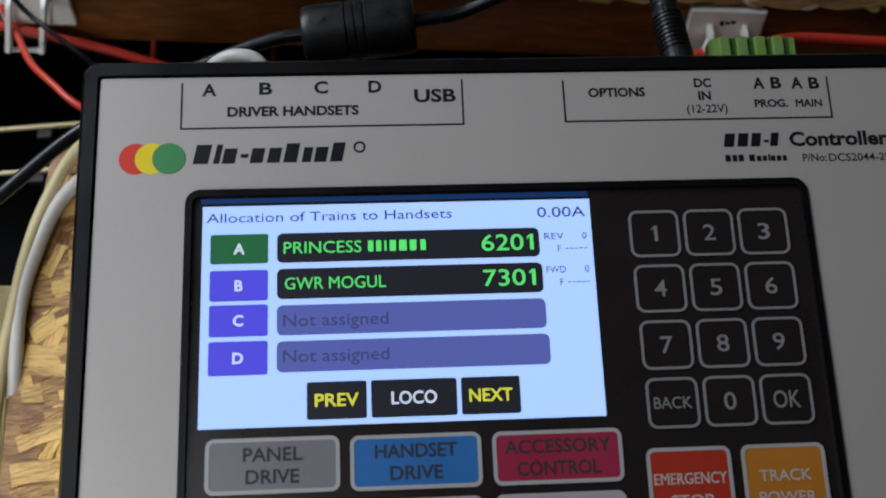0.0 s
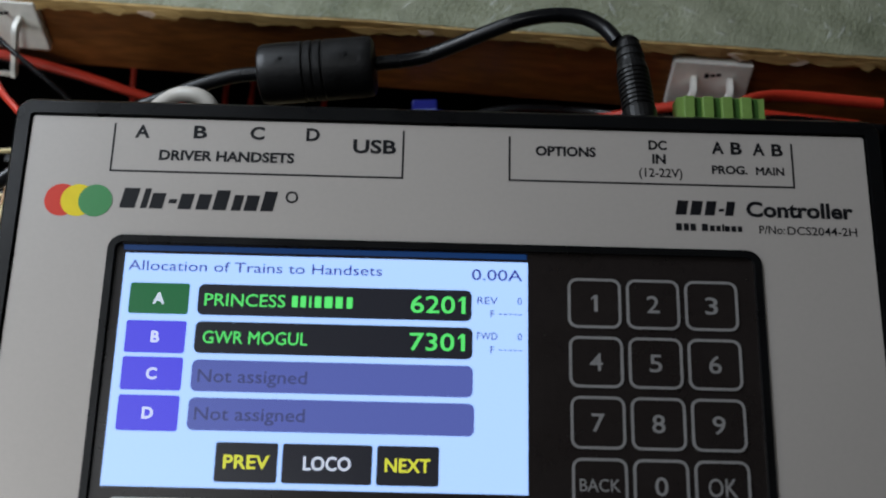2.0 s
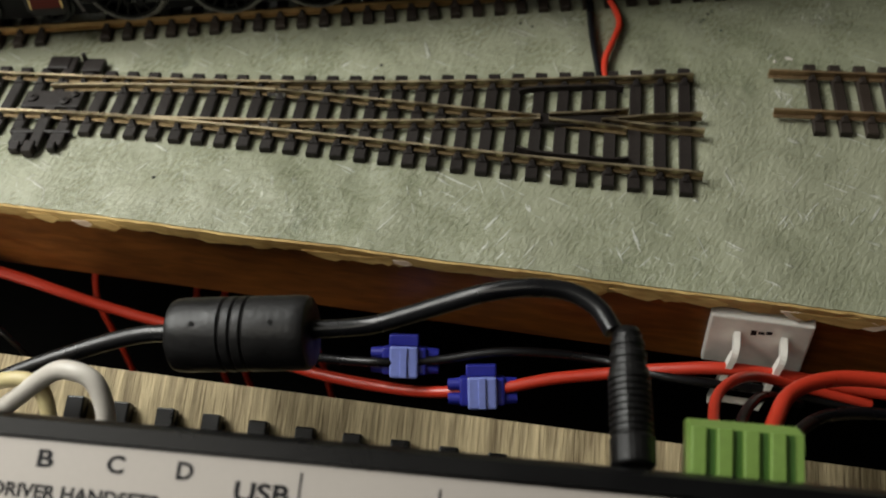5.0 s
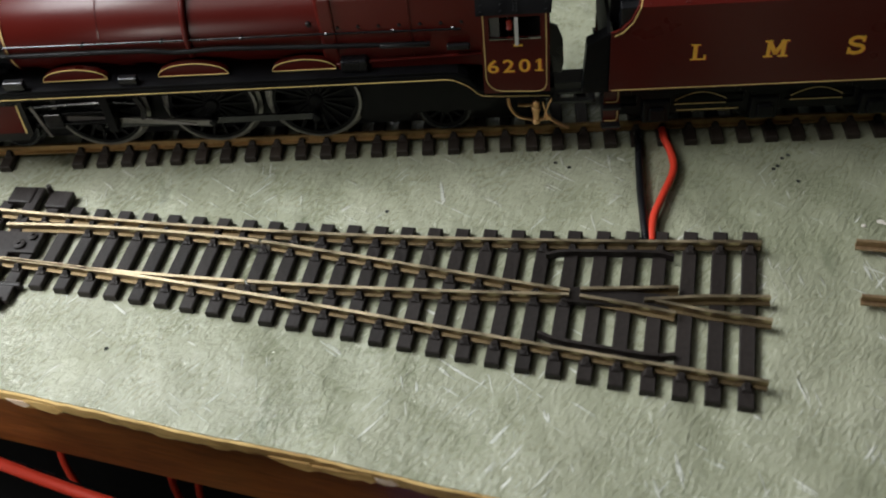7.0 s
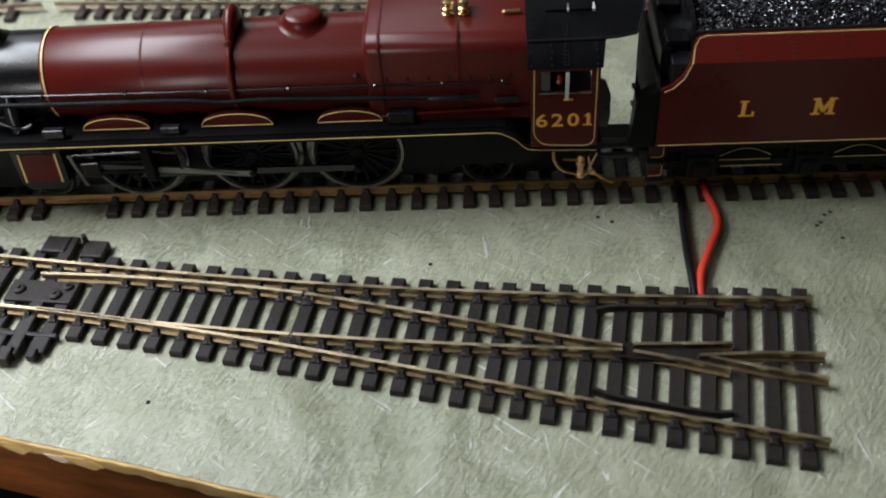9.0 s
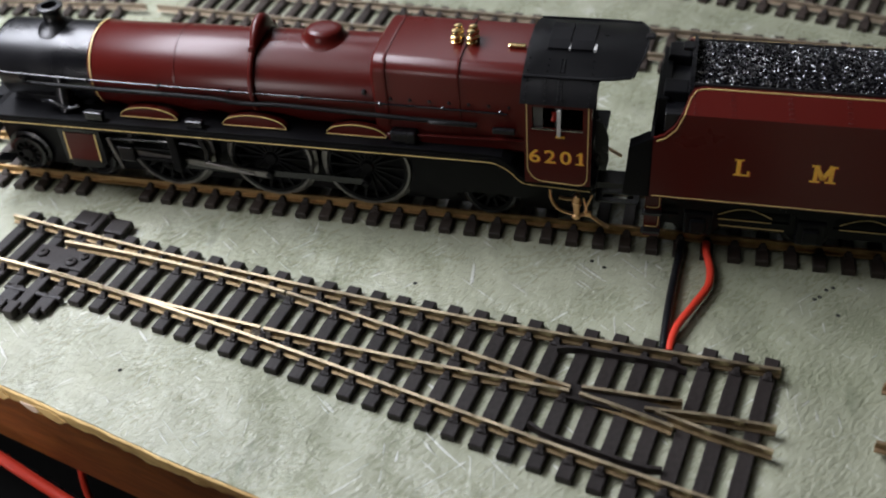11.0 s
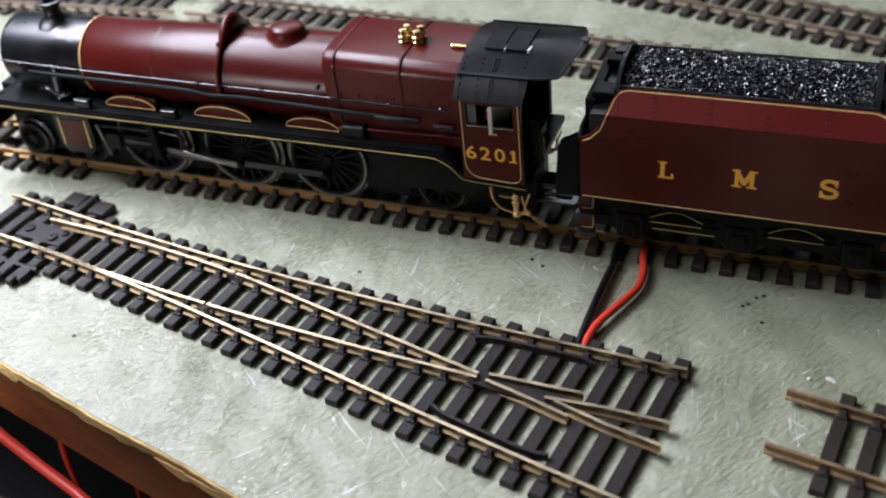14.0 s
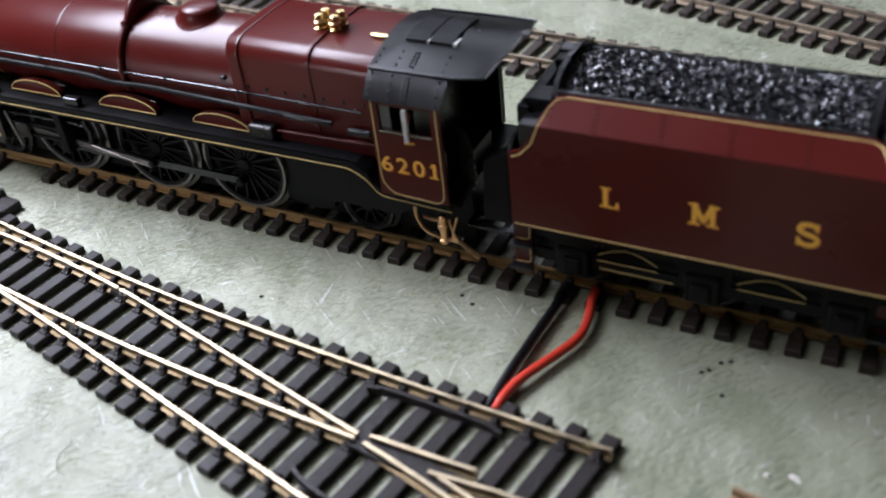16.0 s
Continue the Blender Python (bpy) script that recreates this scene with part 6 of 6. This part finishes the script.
cable([(-2.35, 4.2, 0.3), (-2.28, 3.85, 0.26), (-2.08, 3.2, 0.22), (-2.05, 2.6, 0.2), (-2.3, 1.75, 0.2), (-2.52, 1.0, 0.22), (-2.58, 0.5, 0.2), (-2.58, 0.1, 0.15)], 0.105, RED_WIRE, "short red feed wire between the tracks")
cable([(-3.0, 4.1, 0.25), (-2.95, 3.4, 0.2), (-2.92, 2.6, 0.18), (-2.86, 1.6, 0.18), (-2.78, 0.7, 0.2), (-2.72, 0.1, 0.15)], 0.11, CORD, "short black feed wire between the tracks")


def splice(x, y, z, turn):
    t = thing("splice_connector", "blue snap-on splice connector on the wires", "connector", at(x, y, z, 42, 0, turn), "splice connectors")
    part("splice_body", boxed(-0.62, 0.62, -0.38, 0.38, -0.42, 0.26, 0.06), BLUE_PLASTIC, t)
    part("splice_lid", boxed(-0.4, 0.4, -0.46, 0.42, 0.24, 0.4, 0.06), PALE_BLUE, t, "pale blue snap lid")
    part("lid_ridge", boxed(-0.1, 0.1, -0.44, 0.4, 0.38, 0.45, 0.02), PALE_BLUE, t)
    part("splice_hinge", boxed(-0.44, 0.4, 0.4, 0.74, -0.1, 0.2, 0.05), BLUE_PLASTIC, t)
    for y in (-0.2, 0.2):
        part("wire_port", lathe_x(bmesh.new(), [(-0.95, 0.15, 0.0), (-0.6, 0.18, 0.0)], 14, y), BLUE_PLASTIC, t)
        part("wire_port", lathe_x(bmesh.new(), [(0.6, 0.18, 0.0), (0.95, 0.15, 0.0)], 14, y), BLUE_PLASTIC, t)
    return t


splice(-8.15, -8.0, -3.3, 0)
splice(-5.95, -8.8, -3.5, 3)


def clip(m, label):
    """A moulded cable clip: a pad on the fascia with two bent fingers and a foot bar."""
    t = thing("cable_clip", label, "clip", m, "cable clips")
    part("pad", boxed(-1.28, 1.28, -0.34, 0.0, -2.0, 0.0, 0.06), WHITE_PLASTIC, t)
    for x in (-0.55, 0.62):
        part("finger", sweep(bmesh.new(), bent([(x, -0.3, -0.7), (x, -0.85, -0.74), (x - 0.4, -1.3, -2.4)], 0.2), [(-0.15, -0.08), (0.15, -0.08), (0.15, 0.08), (-0.15, 0.08)], (1, 0, 0)), WHITE_PLASTIC, t, "bent nylon finger")
    part("foot_bar", boxed(-0.9, 0.3, -1.3, -1.1, -2.45, -2.36, 0.03), WHITE_PLASTIC, t)
    for x0, x1, z0, z1 in ((-0.22, -0.08, -0.62, -0.42), (-0.04, 0.12, -0.55, -0.45), (0.15, 0.3, -0.52, -0.4)):
        part("print_mark", boxed(x0, x1, -0.347, -0.341, z0, z1), INK, t)
    return t


TILT_EDGE = math.degrees(math.atan(-0.139))
clip(at(1.2, edge_y(1.2) + 0.2, -0.65, 0, 0, TILT_EDGE), "white nylon cable clip stuck to the wooden fascia")
clip(at(-22.25, edge_y(-22.25) + 0.2, -0.2, 0, 0, TILT_EDGE), "white nylon cable clip holding the red and black wires")

# cream and grey-white leads loop out of the controller's back and down its side
C = lambda pts: [tuple((CONTROL @ Vector((a * U, b * U, h * U))) / U) for a, b, h in pts]
cable(C([(-0.2, 3.6, -3.6), (-0.35, 4.5, -3.3), (-0.65, 4.95, -3.1), (-1.3, 5.0, -3.15), (-2.2, 4.8, -3.6), (-3.7, 4.3, -4.6), (-4.9, 3.45, -5.4), (-5.44, 2.57, -5.6), (-5.94, 1.35, -5.7), (-6.26, 0.0, -5.75), (-6.48, -1.53, -5.75), (-6.66, -2.7, -5.8), (-7.0, -5.5, -6.5), (-7.2, -9, -8)]), 0.19, CREAM_WIRE, "cream lead curving round the controller's side")
cable(C([(1.3, 3.6, -3.1), (1.3, 4.4, -2.7), (1.02, 5.0, -2.45), (0.5, 5.2, -2.42), (-0.1, 5.15, -2.65), (-1.2, 4.6, -3.4), (-3.2, 3.6, -4.9), (-4.75, 2.6, -5.5), (-5.4, 1.87, -5.7), (-5.83, 0.83, -5.8), (-6.16, -0.37, -5.8), (-6.29, -1.37, -5.82), (-6.3, -2.4, -5.85), (-6.45, -3.6, -6.3)]), 0.22, WHITE_WIRE, "grey-white lead curving round the controller's side")

# pale strips beside the controller, taken for rails; depth fits the view, posts added
for x1, y0, y1 in ((-21.37, -8.02, -7.97), (-21.78, -10.09, -10.07)):
    strip = tagged(part("pale_strip", sweep(bmesh.new(), [(-27.5, y0 - 0.1, -4.3), (x1 + 0.4, y1, -4.3)], [(-0.06, 0), (0.06, 0), (0.06, 0.1), (-0.06, 0.1)]), CREAM_WIRE), "thin pale strip beside the controller, placed to fit the camera's view", "strip", "pale strips under the board")
    part("fixing_plate", boxed(-22.6, -22.1, y0 - 0.4, y0 + 0.3, -4.5, -4.32, 0.03), FERRITE, strip, "grey fixing plate")
    for x in (-27.0, -22.35):
        part("post", boxed(x - 0.1, x + 0.1, y0 - 0.1, y0 + 0.08, -17.5, -4.4), BLACK_AND_SHADE, strip, "added black post, unseen in the dark")
# screw holes and specks in the board's paint: black discs paint the holes' dark
for x, y in ((-9.48, 0.86), (-5.17, 3.0), (-4.79, 2.84), (0.57, 3.08), (0.68, 3.2), (0.82, 3.51), (0.98, 3.64), (1.16, 2.64), (-15.5, -4.2)):
    tagged(part("pin_hole_dark", lathe_z(bmesh.new(), [(0.0, 0.06), (0.006, 0.05)], x, y, 10), BLACK_AND_SHADE), "small black disc painted for the dark of a pin hole", "hole", "pin holes", kind="structure")
# pale specks beside the loose track
for x, y, r, h in ((2.6, 1.1, 0.05, 0.05), (3.02, 1.28, 0.08, 0.008), (3.12, 1.22, 0.05, 0.008)):
    tagged(part("pale_speck", lathe_z(bmesh.new(), [(-0.01, r), (0.6 * h, 0.9 * r), (h, 0.4 * r)], x, y, 10, 1.3), WHITE_WIRE), "small pale speck on the board", "fleck", "paint flecks", kind="structure")
# curved nicks and creases in the leathery paint
for x, y, r, start, sweep_angle, wide in ((-9.45, -4.75, 0.5, 150, 130, 0.05), (-13.6, -4.5, 0.3, 20, 120, 0.045), (-6.2, -6.1, 0.35, 60, 100, 0.04), (-13.4, -2.6, 2.6, 60, 35, 0.05), (2.2, -3.4, 0.4, 170, 110, 0.045)):
    arc = [(x + r * math.cos(radians(start + sweep_angle * i / 8)), y + r * math.sin(radians(start + sweep_angle * i / 8)), 0.0) for i in range(9)]
    tagged(part("nick", sweep(bmesh.new(), arc, [(-wide, -0.02), (wide, -0.02), (0.3 * wide, 0.014)]), GREEN_BOARD), "curved nick raised in the board's paint", "nick", "nicks in the paint", kind="structure")
# a splinter of veneer is gone from the fascia below the edge
tagged(part("bare_patch", prism(bmesh.new(), [(3.38, -0.35), (4.17, -0.63), (5.09, -0.75), (6.58, -0.54), (6.45, -0.15), (4.78, -0.29)], lambda a, b, d: (a, edge_y(a) + 0.22 - 0.012 + d, b), 0.014), PLY_EDGE), "bare patch where veneer has split off the fascia", "bare wood", kind="structure")


# ---- sleepers, one by one ----
for t, x0, x1, material, skips in todo:
    n = int((x1 - x0) / 0.72)
    for i in range(n):
        x = x0 + 0.36 + 0.72 * i
        if any(a < x < b for a, b in skips):
            continue
        piece("sleeper", PLAIN_SLEEPER, material, t, m=at(x, 0, 0))

for i in range(31):
    x = -21.55 + 0.706 * i
    a, b = far_rail(x) + 0.56, near_rail(x) - 0.6
    if x < -20.5:
        b -= 0.1
    c = (a + b) / 2
    seats = [far_rail(x) - c, near_rail(x) - c]
    if x > -18:
        seats += [str_near(x) - c] if x < -4.6 else []
        seats += [div_far(x) - c] if x < -4.6 else []
    tilt = -1.0 - 3.0 * (i / 30.0)
    piece("sleeper", sleeper_mesh(a - b, 0.35, seats, 0.2), SLEEPER, turnout, m=at(x, c, 0, 0, 0, tilt))
